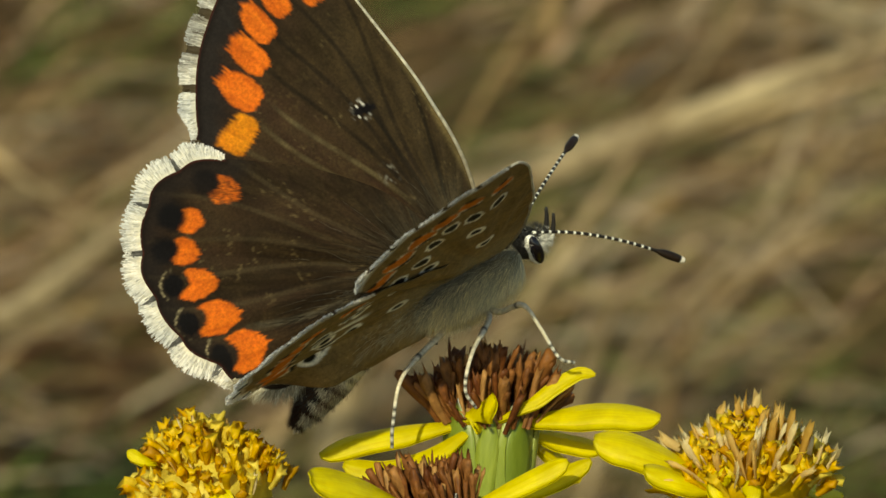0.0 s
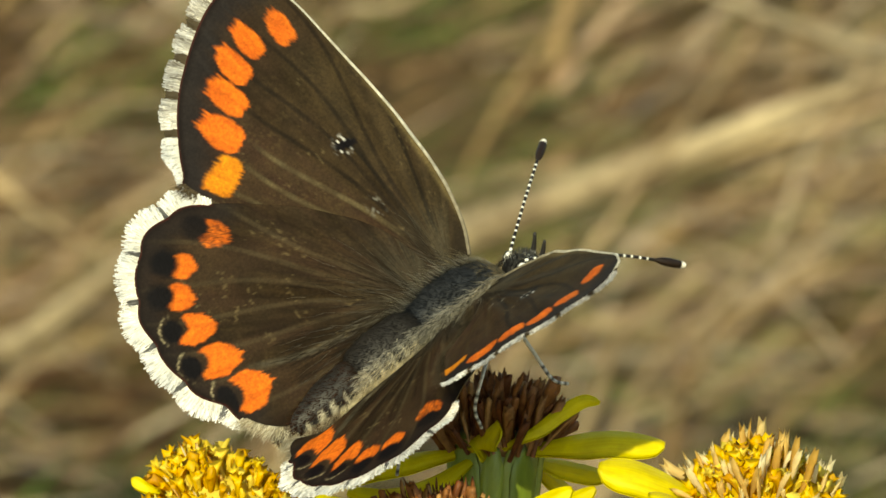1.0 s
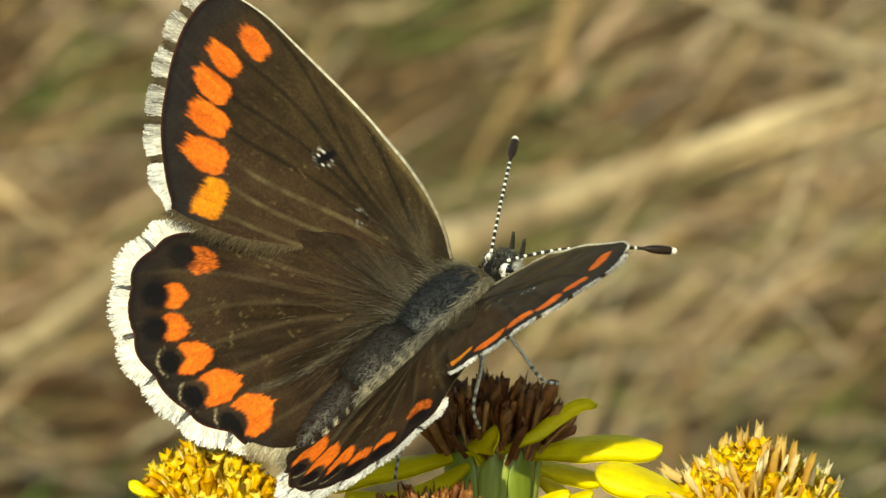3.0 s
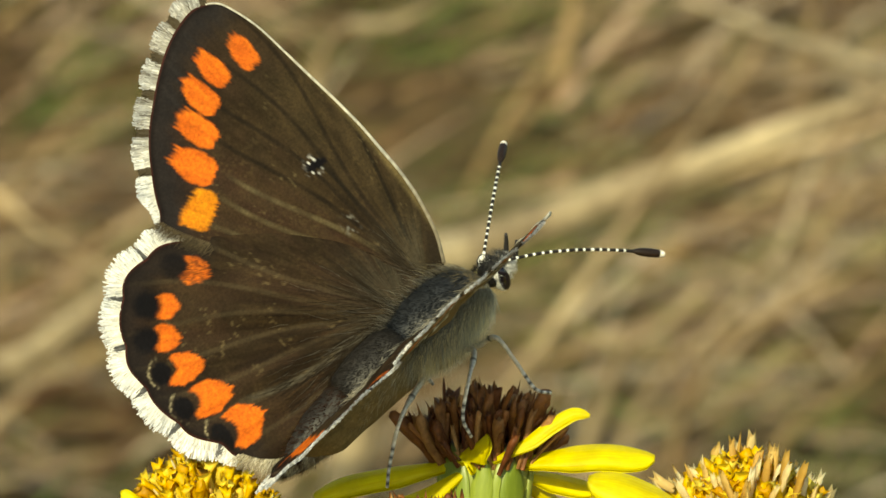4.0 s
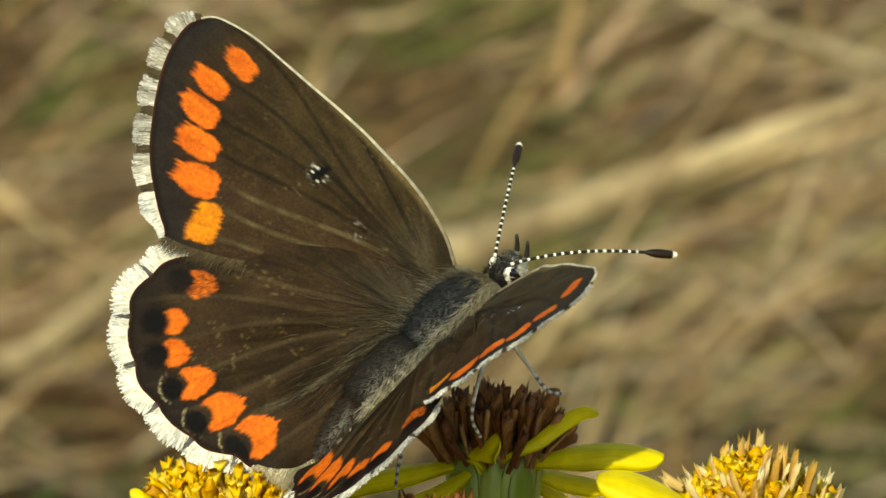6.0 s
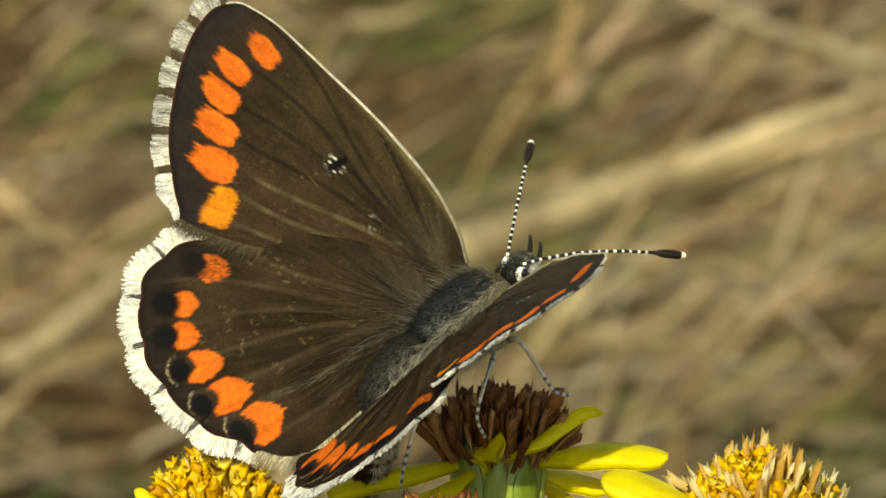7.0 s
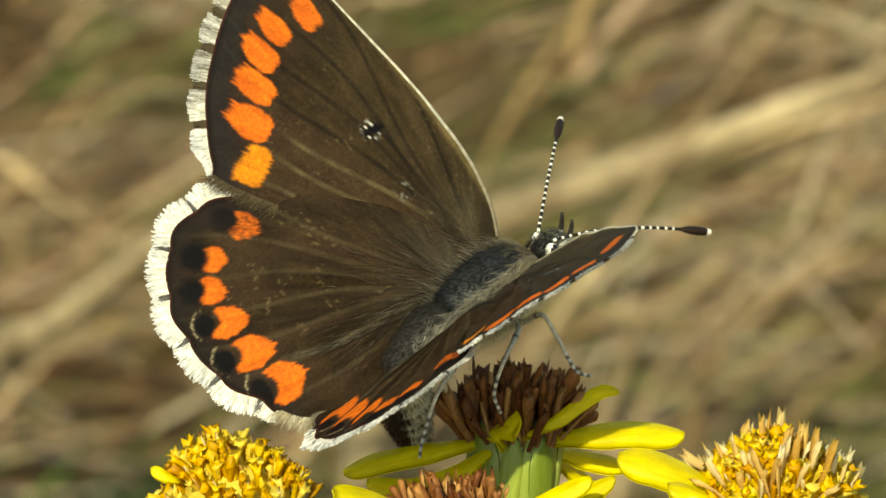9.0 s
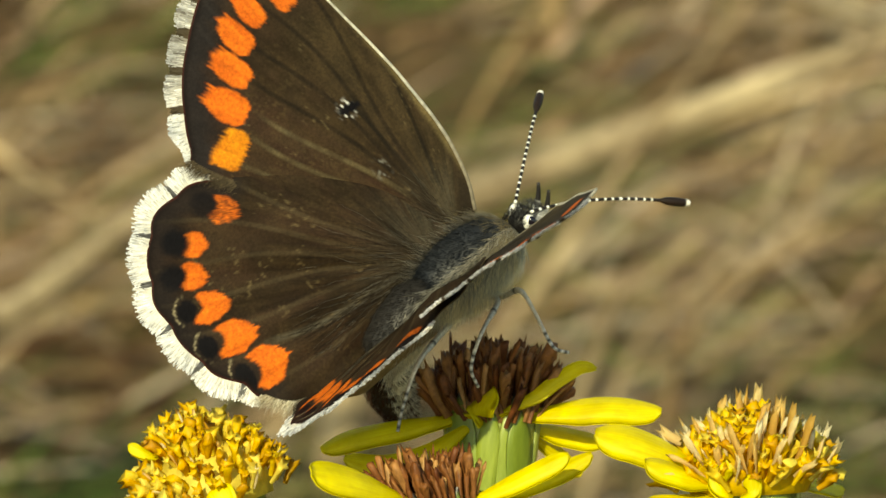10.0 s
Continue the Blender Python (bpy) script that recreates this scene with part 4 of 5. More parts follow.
def wing(parent, outline, base, spots, termen_ends, fore, side, label):
    """A thin two-sided wing with pleats along its veins; the fringe is a part of it."""
    base = np.array(base, float)
    n, rings = 420, 120
    loop = curve_points(outline, n, closed=True)
    i0, i1 = [int(np.argmin(np.linalg.norm(loop - np.array(e), axis=1))) for e in termen_ends]
    termen = loop[i0:i1 + 1]
    if not fore:                                   # shallow scallops between the vein ends
        s = np.linspace(0, 6.5 * math.pi, len(termen))
        out = termen - base
        out /= np.linalg.norm(out, axis=1)[:, None]
        loop[i0:i1 + 1] = termen + out * (0.15 * (np.abs(np.sin(s)) - 0.5))[:, None]
        termen = loop[i0:i1 + 1].copy()
    ks = (np.arange(rings) + 1) / rings
    P = (base + (loop[None] - base) * ks[:, None, None]).reshape(-1, 2)
    droop = 0.36 if side < 0 else 0.0
    lift = wing_lift(P, base, fore, droop)
    top = np.stack([P[:, 1], side * P[:, 0], lift + 0.025], 1) * MM
    low = np.stack([P[:, 1], side * P[:, 0], lift - 0.025], 1) * MM
    m = len(P)
    verts = np.vstack([top, low])
    faces = []
    for k in range(rings - 1):
        for i in range(n):
            j = (i + 1) % n
            a, b, c, d = k * n + i, k * n + j, (k + 1) * n + j, (k + 1) * n + i
            faces += [(a, b, c, d), (m + d, m + c, m + b, m + a)]
    o = (rings - 1) * n
    faces += [(o + i, o + (i + 1) % n, m + o + (i + 1) % n, m + o + i) for i in range(n)]
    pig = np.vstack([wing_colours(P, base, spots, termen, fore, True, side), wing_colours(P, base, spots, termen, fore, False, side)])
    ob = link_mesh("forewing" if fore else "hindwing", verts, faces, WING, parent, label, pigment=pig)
    fringe(ob, termen, base, fore, side, droop)
    wing_hair(ob, loop, i1, base, fore, side, droop)
    if fore:
        lead = loop[1:i0 + 1]
        lead = lead[(lead[:, 0] > 0.3)]
        h = np.stack([lead[:, 1], side * lead[:, 0], wing_lift(lead, base, fore, droop)], 1) * MM
        v, f, sh = tube(h, np.linspace(0.085, 0.045, len(h)) * MM, 7)
        link_mesh("leading_edge", v, f, FRINGE, ob, "pale leading edge vein", pigment=blend(np.tile(np.array((0.80, 0.76, 0.66)), (len(sh), 1)), (0.20, 0.15, 0.08), (1 - step(0.05, 0.45, sh)) * 0.8) * (0.7 + 0.4 * value_noise(sh * 90, sh * 0, 3))[:, None])
    return ob


def wing_hair(wing_ob, loop, i1, base, fore, side, droop):
    """Long soft hairs that lie along the wing from its root, and a loose row of them along its inner margin."""
    r = random.Random(57 + fore)
    verts, faces, cols = [], [], []

    def strand(p, d, long, rise, c, w):
        pts = np.array([p + d * long * k / 3 + np.array((d[1], -d[0])) * long * r.uniform(-0.025, 0.025) * k for k in range(4)])
        z = wing_lift(pts, base, fore, droop) + 0.03 + rise * np.array((0, 0.5, 0.9, 1.0)) * long
        t = np.array((-d[1], d[0]))
        o = len(verts)
        for k in range(4):
            for sgn in (-1, 1):
                a = pts[k] + sgn * t * w * (1 - 0.28 * k)
                verts.append((a[1] * MM, side * a[0] * MM, z[k] * MM))
        faces.extend((o + 2 * k, o + 2 * k + 1, o + 2 * k + 3, o + 2 * k + 2) for k in range(3))
        cols.extend([np.array(c) * r.uniform(0.6, 1.3)] * 8)

    for _ in range(120 if fore else 650):
        ang = r.uniform(-0.75, 0.0) if fore else (r.uniform(-1.62, -0.3) if r.random() < 0.45 else r.gauss(-1.40, 0.12))
        rad = r.uniform(0.2, 1.8) if fore else r.uniform(0.3, 5.5) * (0.55 + 0.45 * min(1, abs(ang + 0.2)))
        d0 = np.array((math.cos(ang), math.sin(ang)))
        ang2 = ang + r.gauss(0, 0.12)
        pale = r.random() < 0.3 * math.exp(-rad / 2.0) + (0.10 if ang < -1.25 else 0.02)
        c = (0.095, 0.088, 0.074) if pale else (0.022, 0.015, 0.009)
        strand(base + d0 * rad, np.array((math.cos(ang2), math.sin(ang2))), r.uniform(0.7, 1.7), r.uniform(0.0, 0.04), c, 0.007)
    rim = loop[i1:]
    for _ in range(1100):
        k = r.randrange(0, len(rim) - 3)
        t = rim[k + 2] - rim[k]
        t /= np.linalg.norm(t)
        nrm = np.array((-t[1], t[0]))
        if nrm @ (rim[k] - np.array((1.5, -4.0))) < 0 and not fore:
            nrm = -nrm
        if fore and nrm[1] > 0:
            nrm = -nrm
        d = nrm * r.uniform(0.6, 1.0) - t * r.uniform(0.1, 0.9)
        d /= np.linalg.norm(d)
        c = (0.10, 0.075, 0.045) if fore else r.choice([(0.42, 0.38, 0.28), (0.26, 0.22, 0.15), (0.58, 0.54, 0.44)])
        strand(rim[k] - nrm * 0.15, d, r.uniform(0.35, 0.8), r.uniform(-0.05, 0.10), c, 0.014)
    ob = link_mesh("hair", verts, faces, HAIR, wing_ob, "soft grey-brown hair along the wing", smooth=False, pigment=np.array(cols))
    tagged(ob, kind="stuff")


def fringe(wing_ob, termen, base, fore, side, droop):
    """Loose hair-scales in three uneven layers along the outer margin, with dark checks at the vein ends."""
    r = random.Random(31 + fore)
    verts, faces, cols = [], [], []
    run = np.linspace(0, len(termen) - 1.001, 760)
    for s in run:
        i = int(s)
        p = termen[i] + (termen[i + 1] - termen[i]) * (s - i)
        t = termen[min(i + 2, len(termen) - 1)] - termen[max(i - 2, 0)]
        t /= np.linalg.norm(t)
        nrm = np.array((-t[1], t[0]))
        if nrm @ (p - base) < 0:
            nrm = -nrm
        share = s / (len(termen) - 1)
        cell = (share * 6.5) % 1.0
        vein = min(cell, 1 - cell)
        if fore:
            check = share < 0.84 and vein < (0.12 if side > 0 else 0.09)
            dusk = (0.50 if side > 0 else 0.14) * (1 - float(step(0.62, 0.78, share))) * (0.15 + 1.4 * float(value_noise(np.array(share * 110.0), np.array(0.5), 4)))
        else:
            check, dusk = vein < 0.072 and share > 0.10, 0.0
        full = (0.88 + 0.20 * math.sin(cell * math.pi)) * ((1.34 if side > 0 else 0.92) if fore else (1.52 if side > 0 else 1.28)) * min(1, 0.45 + 6 * share, (0.2 if fore else 0.5) + 6 * (1 - share))
        for layer in (0, 1, 2):
            w = r.uniform(0.030, 0.055)
            ln = full * (r.uniform(0.38, 0.50), r.uniform(0.30, 0.40), r.uniform(0.14, 0.24))[layer] * (0.84 if check else 1)
            tip = p + nrm * ln + t * r.uniform(-0.04, 0.07)
            z0 = float(wing_lift(p[None], base, fore, droop)[0]) + 0.014 * (layer - 1)
            zt = z0 + r.uniform(-0.05, 0.04)
            o = len(verts)
            back = p - nrm * 0.06
            curl = w * r.uniform(-1.0, 1.0) * 0.7
            for q, z in ((back - t * w, z0), (back + t * w, z0), (tip + t * w * 0.55, zt + curl), (tip - t * w * 0.55, zt - curl)):
                verts.append((q[1] * MM, side * q[0] * MM, z * MM))
            faces.append((o, o + 1, o + 2, o + 3))
            tone = np.array((0.085, 0.060, 0.028) if fore else (0.012, 0.010, 0.009))
            mix = 0.97 if check else min(1.0, max(0.0, dusk + r.gauss(0, 0.16 if fore and dusk else 0.05)))
            root = np.array((0.95, 0.92, 0.82)) * r.uniform(0.92, 1.04)
            end = np.array((0.90, 0.90, 0.92)) * r.choice((1.05, 1.0, 0.95, 0.6))
            fade = mix * (1.0 if fore else 0.8)
            cols += [root * (1 - mix) + tone * mix] * 2 + [end * (1 - fade) + tone * fade] * 2
    ob = link_mesh("fringe", verts, faces, FRINGE, wing_ob, "white hair fringe with dark checks", smooth=False, pigment=np.array(cols))
    tagged(ob, kind="stuff")


def body_of_revolution(name, parent, xs, radii, centre_z, flat, colour, label, roll=0.0):
    """A furry rounded body piece along x; flat is its width over its height."""
    sides = 28
    xs, radii, cz = [np.interp(np.linspace(0, 1, 40), np.linspace(0, 1, len(a)), a) for a in (xs, radii, centre_z)]
    verts, pig = [], []
    for x, r, z in zip(xs, radii, cz):
        for s in range(sides):
            a = 2 * math.pi * s / sides
            verts.append((x * MM, r * flat * math.cos(a) * MM, (z + r * math.sin(a)) * MM))
            pig.append(colour(x, math.sin(a + roll)))
    faces = [(k * sides + s, k * sides + (s + 1) % sides, (k + 1) * sides + (s + 1) % sides, (k + 1) * sides + s) for k in range(39) for s in range(sides)]
    faces += [tuple(range(sides))[::-1], tuple(39 * sides + s for s in range(sides))]
    return link_mesh(name, verts, faces, CUTICLE, parent, label, pigment=np.array(pig)), (xs, radii, cz, flat)


def fur(parent, shape, count, length, colour, seed, sweep=-0.8, arc=(-math.pi, math.pi), roll=0.0):
    """Hairs that stand off a body piece and sweep back along it."""
    r = random.Random(seed)
    xs, radii, cz, flat = shape
    verts, faces, cols = [], [], []
    for _ in range(count):
        k = r.uniform(0, len(xs) - 1.001)
        i = int(k)
        f = k - i
        x, rad, z = [a[i] * (1 - f) + a[i + 1] * f for a in (xs, radii, cz)]
        a = r.uniform(*arc)
        nrm = np.array((0, math.cos(a), math.sin(a)))
        p = np.array((x, rad * flat * math.cos(a), z + rad * math.sin(a))) * 0.999
        d = nrm * r.uniform(0.35, 1.0) + np.array((sweep * r.uniform(0.5, 1.3), r.uniform(-0.35, 0.35), r.uniform(-0.35, 0.35)))
        d /= np.linalg.norm(d)
        ln = length * r.uniform(0.5, 1.25)
        w = np.cross(d, nrm + 0.01)
        w = w / (np.linalg.norm(w) + 1e-9) * 0.010
        mid = p + d * ln * 0.55
        tip = p + d * ln + np.array((-0.15, 0, -0.05)) * ln
        o = len(verts)
        verts += [(p - w) * MM, (p + w) * MM, (mid + w * 0.7) * MM, (mid - w * 0.7) * MM, tip * MM]
        faces += [(o, o + 1, o + 2, o + 3), (o + 3, o + 2, o + 4)]
        c = np.array(colour(x, math.sin(a + roll))) * r.uniform(0.6, 1.4)
        cols += [c] * 5
    ob = link_mesh("fur", verts, faces, HAIR, parent, smooth=False, pigment=np.array(cols))
    tagged(ob, kind="stuff")


def ellipsoid(name, parent, centre, size, mat, colour, label="", turn=(0, 0, 0)):
    bm = bmesh.new()
    bmesh.ops.create_uvsphere(bm, u_segments=24, v_segments=16, radius=1.0)
    rot_m = Euler([radians(a) for a in turn]).to_matrix()
    verts = [tuple((rot_m @ Vector((v.co.x * size[0], v.co.y * size[1], v.co.z * size[2])) + Vector(centre)) * MM) for v in bm.verts]
    faces = [tuple(v.index for v in f.verts) for f in bm.faces]
    bm.free()
    return link_mesh(name, verts, faces, mat, parent, label, pigment=np.tile(np.array(colour, float), (len(verts), 1)))


def leg(parent, pts, label):
    p = curve_points(pts, 40) * MM
    s = np.linspace(0, 1, 40)
    rad = np.where(s < 0.45, 0.125, 0.098) * (1 - 0.35 * s) * MM + 0.02 * MM * np.exp(-((s - 0.36) / 0.03) ** 2)
    v, f, sh = tube(p, rad, 8)
    dark = (np.sin(sh * 110) > 0.0) & (sh > 0.76)
    dark |= (sh > 0.335) & (sh < 0.36)
    pig = np.where(dark[:, None], np.array((0.02, 0.018, 0.016)), np.where((sh < 0.74)[:, None], np.array((0.58, 0.53, 0.43)), np.array((0.72, 0.69, 0.62))))
    return link_mesh("leg", v, f, CUTICLE, parent, label, pigment=pig), Vector(pts[0]) * MM, Vector(pts[-1]) * MM


def antenna(parent, length, bow):
    """A ringed antenna along its own x axis, bowed upwards, that ends in a flattened club; the tip is white."""
    n = 150
    s = np.linspace(0, 1, n)
    p = np.stack([s * length, 0 * s, bow * 4 * s * (1 - s) * (1.15 - 0.4 * s)], 1) * MM
    club = 1 / (1 + np.exp(-(s - 0.815) * 90))
    rad = (0.062 + 0.115 * club * np.sqrt(np.clip(1 - ((s - 0.91) / 0.10) ** 2, 0.05, 1))) * MM
    v, f, sh = tube(p, rad, 10)
    ring = (np.mod(sh * 20.0, 1.0) < 0.28) & (sh < 0.82)
    pig = np.where(ring[:, None], np.array((0.80, 0.80, 0.76)), np.array((0.014, 0.011, 0.010)))
    pig = np.where(((sh > 0.80) & (sh < 0.965))[:, None], np.array((0.016, 0.009, 0.006)), pig)
    pig = np.where((sh > 0.972)[:, None], np.array((0.80, 0.74, 0.66)), pig)
    return link_mesh("antenna", v, f, CUTICLE, parent, "black and white ringed antenna with brown club", pigment=pig)


ROLL = 0.36                                        # the abdomen is turned a little to one side


def butterfly():
    b = empty("butterfly", pose(0, 0, 0.4), "brown butterfly with orange spots and white-fringed wings on a flower", "butterfly")
    wings = []
    for side in (1, -1):
        wings.append(wing(b, FOREWING if side > 0 else WORN_FOREWING, (0.3, 1.6), FORE_SPOTS, FORE_TERMEN if side > 0 else WORN_TERMEN, True, side, "dark brown forewing with orange marginal spots"))
    for side in (1, -1):
        wings.append(wing(b, HINDWING, (0.2, 0.1), HIND_SPOTS, HIND_TERMEN, False, side, "dark brown rounded hindwing with orange spots"))
    def grey(x, up):
        return (0.020, 0.022, 0.026) if up > 0.62 else (0.70, 0.64, 0.47)
    def pale(x, up):
        if up < -0.1:
            return (0.95, 0.88, 0.66)
        if up < 0.52:
            return (0.90, 0.82, 0.58)
        if up < 0.74:
            return (0.40, 0.36, 0.26)
        return (0.24, 0.19, 0.11) if x > 2.6 else (0.022, 0.025, 0.030)
    _, shape = body_of_revolution("thorax", b, (-1.4, -0.9, 0.2, 1.4, 2.5, 3.1, 3.3), (0.5, 1.15, 1.5, 1.52, 1.25, 0.75, 0.3), (-0.45, -0.55, -0.62, -0.66, -0.74, -0.85, -0.9), 0.90, grey, "furry dark slate thorax with pale sides")
    fur(b, shape, 9000, 0.32, pale, 3)
    fur(b, shape, 3500, 0.6, pale, 25, -0.6, (math.pi - 0.3, math.pi + 0.9))
    fur(b, shape, 6000, 0.5, pale, 24, -0.5, (-2.6, -0.4))
    fur(b, shape, 2200, 0.85, pale, 4, -0.8, (-0.3, 0.6))
    fur(b, shape, 2200, 0.85, pale, 14, -0.8, (math.pi - 0.6, math.pi + 0.3))
    def tuft(x, up):
        return (0.40, 0.38, 0.33)
    def halo(x, up):
        if up < 0.42:
            return (0.52, 0.49, 0.38)
        return (0.32, 0.28, 0.19) if x > 1.6 else (0.26, 0.245, 0.20)
    fur(b, shape, 1500, 1.15, halo, 43, -0.5, (0.15, 0.85))
    fur(b, shape, 1700, 1.25, halo, 44, -0.5, (math.pi - 0.85, math.pi - 0.1))
    fur(b, shape, 900, 0.55, lambda x, up: (0.17, 0.14, 0.085) if x > 2.0 else (0.022, 0.026, 0.032), 45, -0.5, (0.6, math.pi - 0.6))
    fur(b, shape, 800, 0.75, tuft, 33, -0.6, (0.6, 1.0))
    fur(b, shape, 800, 0.75, tuft, 34, -0.6, (math.pi - 1.0, math.pi - 0.6))
    def belly(x, up):
        if up < 0.0:
            return (0.62, 0.55, 0.38) if x > -5.4 else (0.20, 0.15, 0.10)
        if up < 0.45 and math.sin(x * 11 + up) > 0.4 and x < -1.5:
            return (0.40, 0.36, 0.28)
        return (0.020, 0.018, 0.017)
    def rings(x, up):
        if up < 0.05:
            return (0.78, 0.70, 0.50) if x > -5.4 else (0.20, 0.15, 0.09)
        if up < 0.60 + 0.06 * math.sin(x * 31) and math.sin(x * 11 + up) > 0.35 and x < -1.5:
            return (0.88, 0.83, 0.68) if up < 0.45 else (0.46, 0.42, 0.34)
        return (0.034, 0.031, 0.029)
    abdomen, shape = body_of_revolution("abdomen", b, (-0.6, -1.5, -2.8, -3.8, -4.3), (0.85, 1.2, 1.22, 1.1, 0.82), (-0.5, -0.40, -0.42, -0.55, -0.72), 0.95, belly, "furry dark abdomen with pale rings", ROLL)
    fur(abdomen, shape, 9000, 0.20, rings, 5, roll=ROLL)
    fur(abdomen, shape, 500, 0.55, tuft, 36, -0.8, (math.pi - 0.95, math.pi - 0.5))
    fur(abdomen, shape, 450, 0.7, lambda x, up: (0.60, 0.52, 0.36), 15, -1.2, (math.pi - 0.7, math.pi + 0.2))
    tail = empty("abdomen_tip", pose(-0.0039, 0, -0.0008), "dark abdomen tip with pale rings", "")
    tail.parent = b
    _, shape = body_of_revolution("tail_segment", tail, (0.4, -0.4, -1.7, -3.0, -4.0), (0.85, 1.06, 1.0, 0.70, 0.2), (0.1, 0.1, 0.05, -0.05, -0.1), 0.92, lambda x, up: belly(x - 3.9, up), "", ROLL)
    fur(tail, shape, 6000, 0.24, lambda x, up: (0.050, 0.024, 0.014) if up > 0.25 or math.sin(x * 9.5) > 0.62 else (0.62, 0.55, 0.40), 6, roll=ROLL)
    head = ellipsoid("head", b, (3.70, 0, -0.80), (0.50, 0.52, 0.54), CUTICLE, (0.015, 0.014, 0.014), "black head with white-rimmed eyes")
    for side in (1, -1):
        ellipsoid("eye_rim", head, (3.84, side * 0.42, -0.87), (0.34, 0.27, 0.70), CUTICLE, (0.80, 0.79, 0.76), "white eye rim", (0, 0, side * 25))
        ellipsoid("eye", head, (3.88, side * 0.50, -0.86), (0.27, 0.28, 0.65), EYE, (0, 0, 0), "glossy black oval eye", (0, 0, side * 25))
        p = curve_points([(4.2, side * 0.18, -1.1), (4.7, side * 0.24, -0.9), (4.98, side * 0.28, -0.42), (5.12, side * 0.3, 0.0)], 14) * MM
        v, f, sh = tube(p, np.linspace(0.17, 0.06, 14) * MM, 8)
        link_mesh("palp", v, f, CUTICLE, head, "black and white palp", pigment=np.where((sh < 0.5)[:, None], np.array((0.72, 0.71, 0.68)), np.array((0.02, 0.018, 0.018))))
    fur(b, (np.array((3.2, 3.6, 4.0, 4.3)), np.array((0.5, 0.56, 0.5, 0.3)), np.array((-0.78, -0.76, -0.78, -0.82)), 0.95), 900, 0.22, lambda x, up: (0.018, 0.016, 0.016), 10, 0.2, (0.3, math.pi - 0.3))
    def face(x, up):
        return (0.70, 0.69, 0.66) if up < 0.55 else (0.06, 0.06, 0.06)
    fur(b, (np.array((3.5, 4.0, 4.4, 4.7)), np.array((0.62, 0.64, 0.5, 0.2)), np.array((-0.75, -0.75, -0.8, -0.85)), 0.9), 1600, 0.26, face, 9, 0.6)
    legs = [leg(b, pts, "thin pale leg with a banded black and white foot") for pts in (
            [(1.09, -1.0, -1.7), (1.12, -1.7, -1.35), (1.38, -2.79, -0.38), (1.29, -3.58, -1.08), (1.07, -4.56, -1.99), (1.43, -4.94, -2.43)],
            [(0.9, -1.0, -1.7), (0.6, -2.1, -1.0), (-1.10, -3.63, -0.07), (-2.13, -4.01, -0.82), (-2.23, -4.23, -1.73)],
            [(-0.77, -0.76, -1.64), (-3.52, -2.64, -0.26), (-4.94, -3.10, -1.24), (-5.58, -3.33, -1.97)],
            [(1.2, 1.1, -1.6), (1.9, 1.6, -2.3), (1.6, 1.4, -3.6), (1.5, 1.2, -4.6)],
            [(0.4, 1.1, -1.7), (0.2, 1.9, -2.6), (-0.2, 1.6, -3.8), (-0.3, 1.4, -4.8)])]
    feelers = [antenna(b, 6.6, 0.15), antenna(b, 6.9, 0.36)]
    return b, wings, abdomen, tail, feelers, legs


BUTTERFLY, WINGS, ABDOMEN, TAIL, FEELERS, LEGS = butterfly()

# ---------------------------------------------------------------- what moves
BODY_ROWS = [
    (0, pose(-0.000072, -0.000846, 0.397676, 6.01, -24.23, 23.94)),
    (0.5, pose(-0.000057, -0.000862, 0.397631, 12.62, -24.32, 25.46)),
    (1, pose(-0.000305, -0.000893, 0.397548, 15.67, -24.07, 32.15)),
    (1.5, pose(-0.000380, -0.000960, 0.397361, 15.86, -23.25, 37.36)),
    (2, pose(-0.000550, -0.000965, 0.397348, 17.09, -23.81, 39.56)),
    (2.5, pose(-0.000564, -0.000970, 0.397334, 17.60, -24.88, 40.55)),
    (4, pose(-0.000634, -0.000892, 0.397551, 14.06, -29.93, 36.22)),
    (4.5, pose(-0.000504, -0.000904, 0.397516, 13.32, -30.60, 36.98)),
    (5, pose(-0.000610, -0.000948, 0.397395, 16.16, -33.67, 35.88)),
    (5.5, pose(-0.000503, -0.000941, 0.397414, 18.05, -33.68, 34.96)),
    (6, pose(-0.000498, -0.000969, 0.397337, 16.23, -32.36, 35.62)),
    (7.5, pose(-0.000209, -0.000881, 0.397579, 16.33, -28.69, 34.13)),
    (8, pose(-0.000178, -0.000854, 0.397655, 17.04, -28.58, 33.57)),
    (8.5, pose(-0.000054, -0.000834, 0.397708, 16.10, -26.35, 33.98)),
    (9, pose(0.000100, -0.000818, 0.397753, 15.99, -26.44, 33.09)),
    (9.5, pose(0.000053, -0.000766, 0.397896, 15.76, -26.01, 33.52)),
    (10, pose(0.000183, -0.000809, 0.397777, 15.96, -29.10, 33.30)),
]
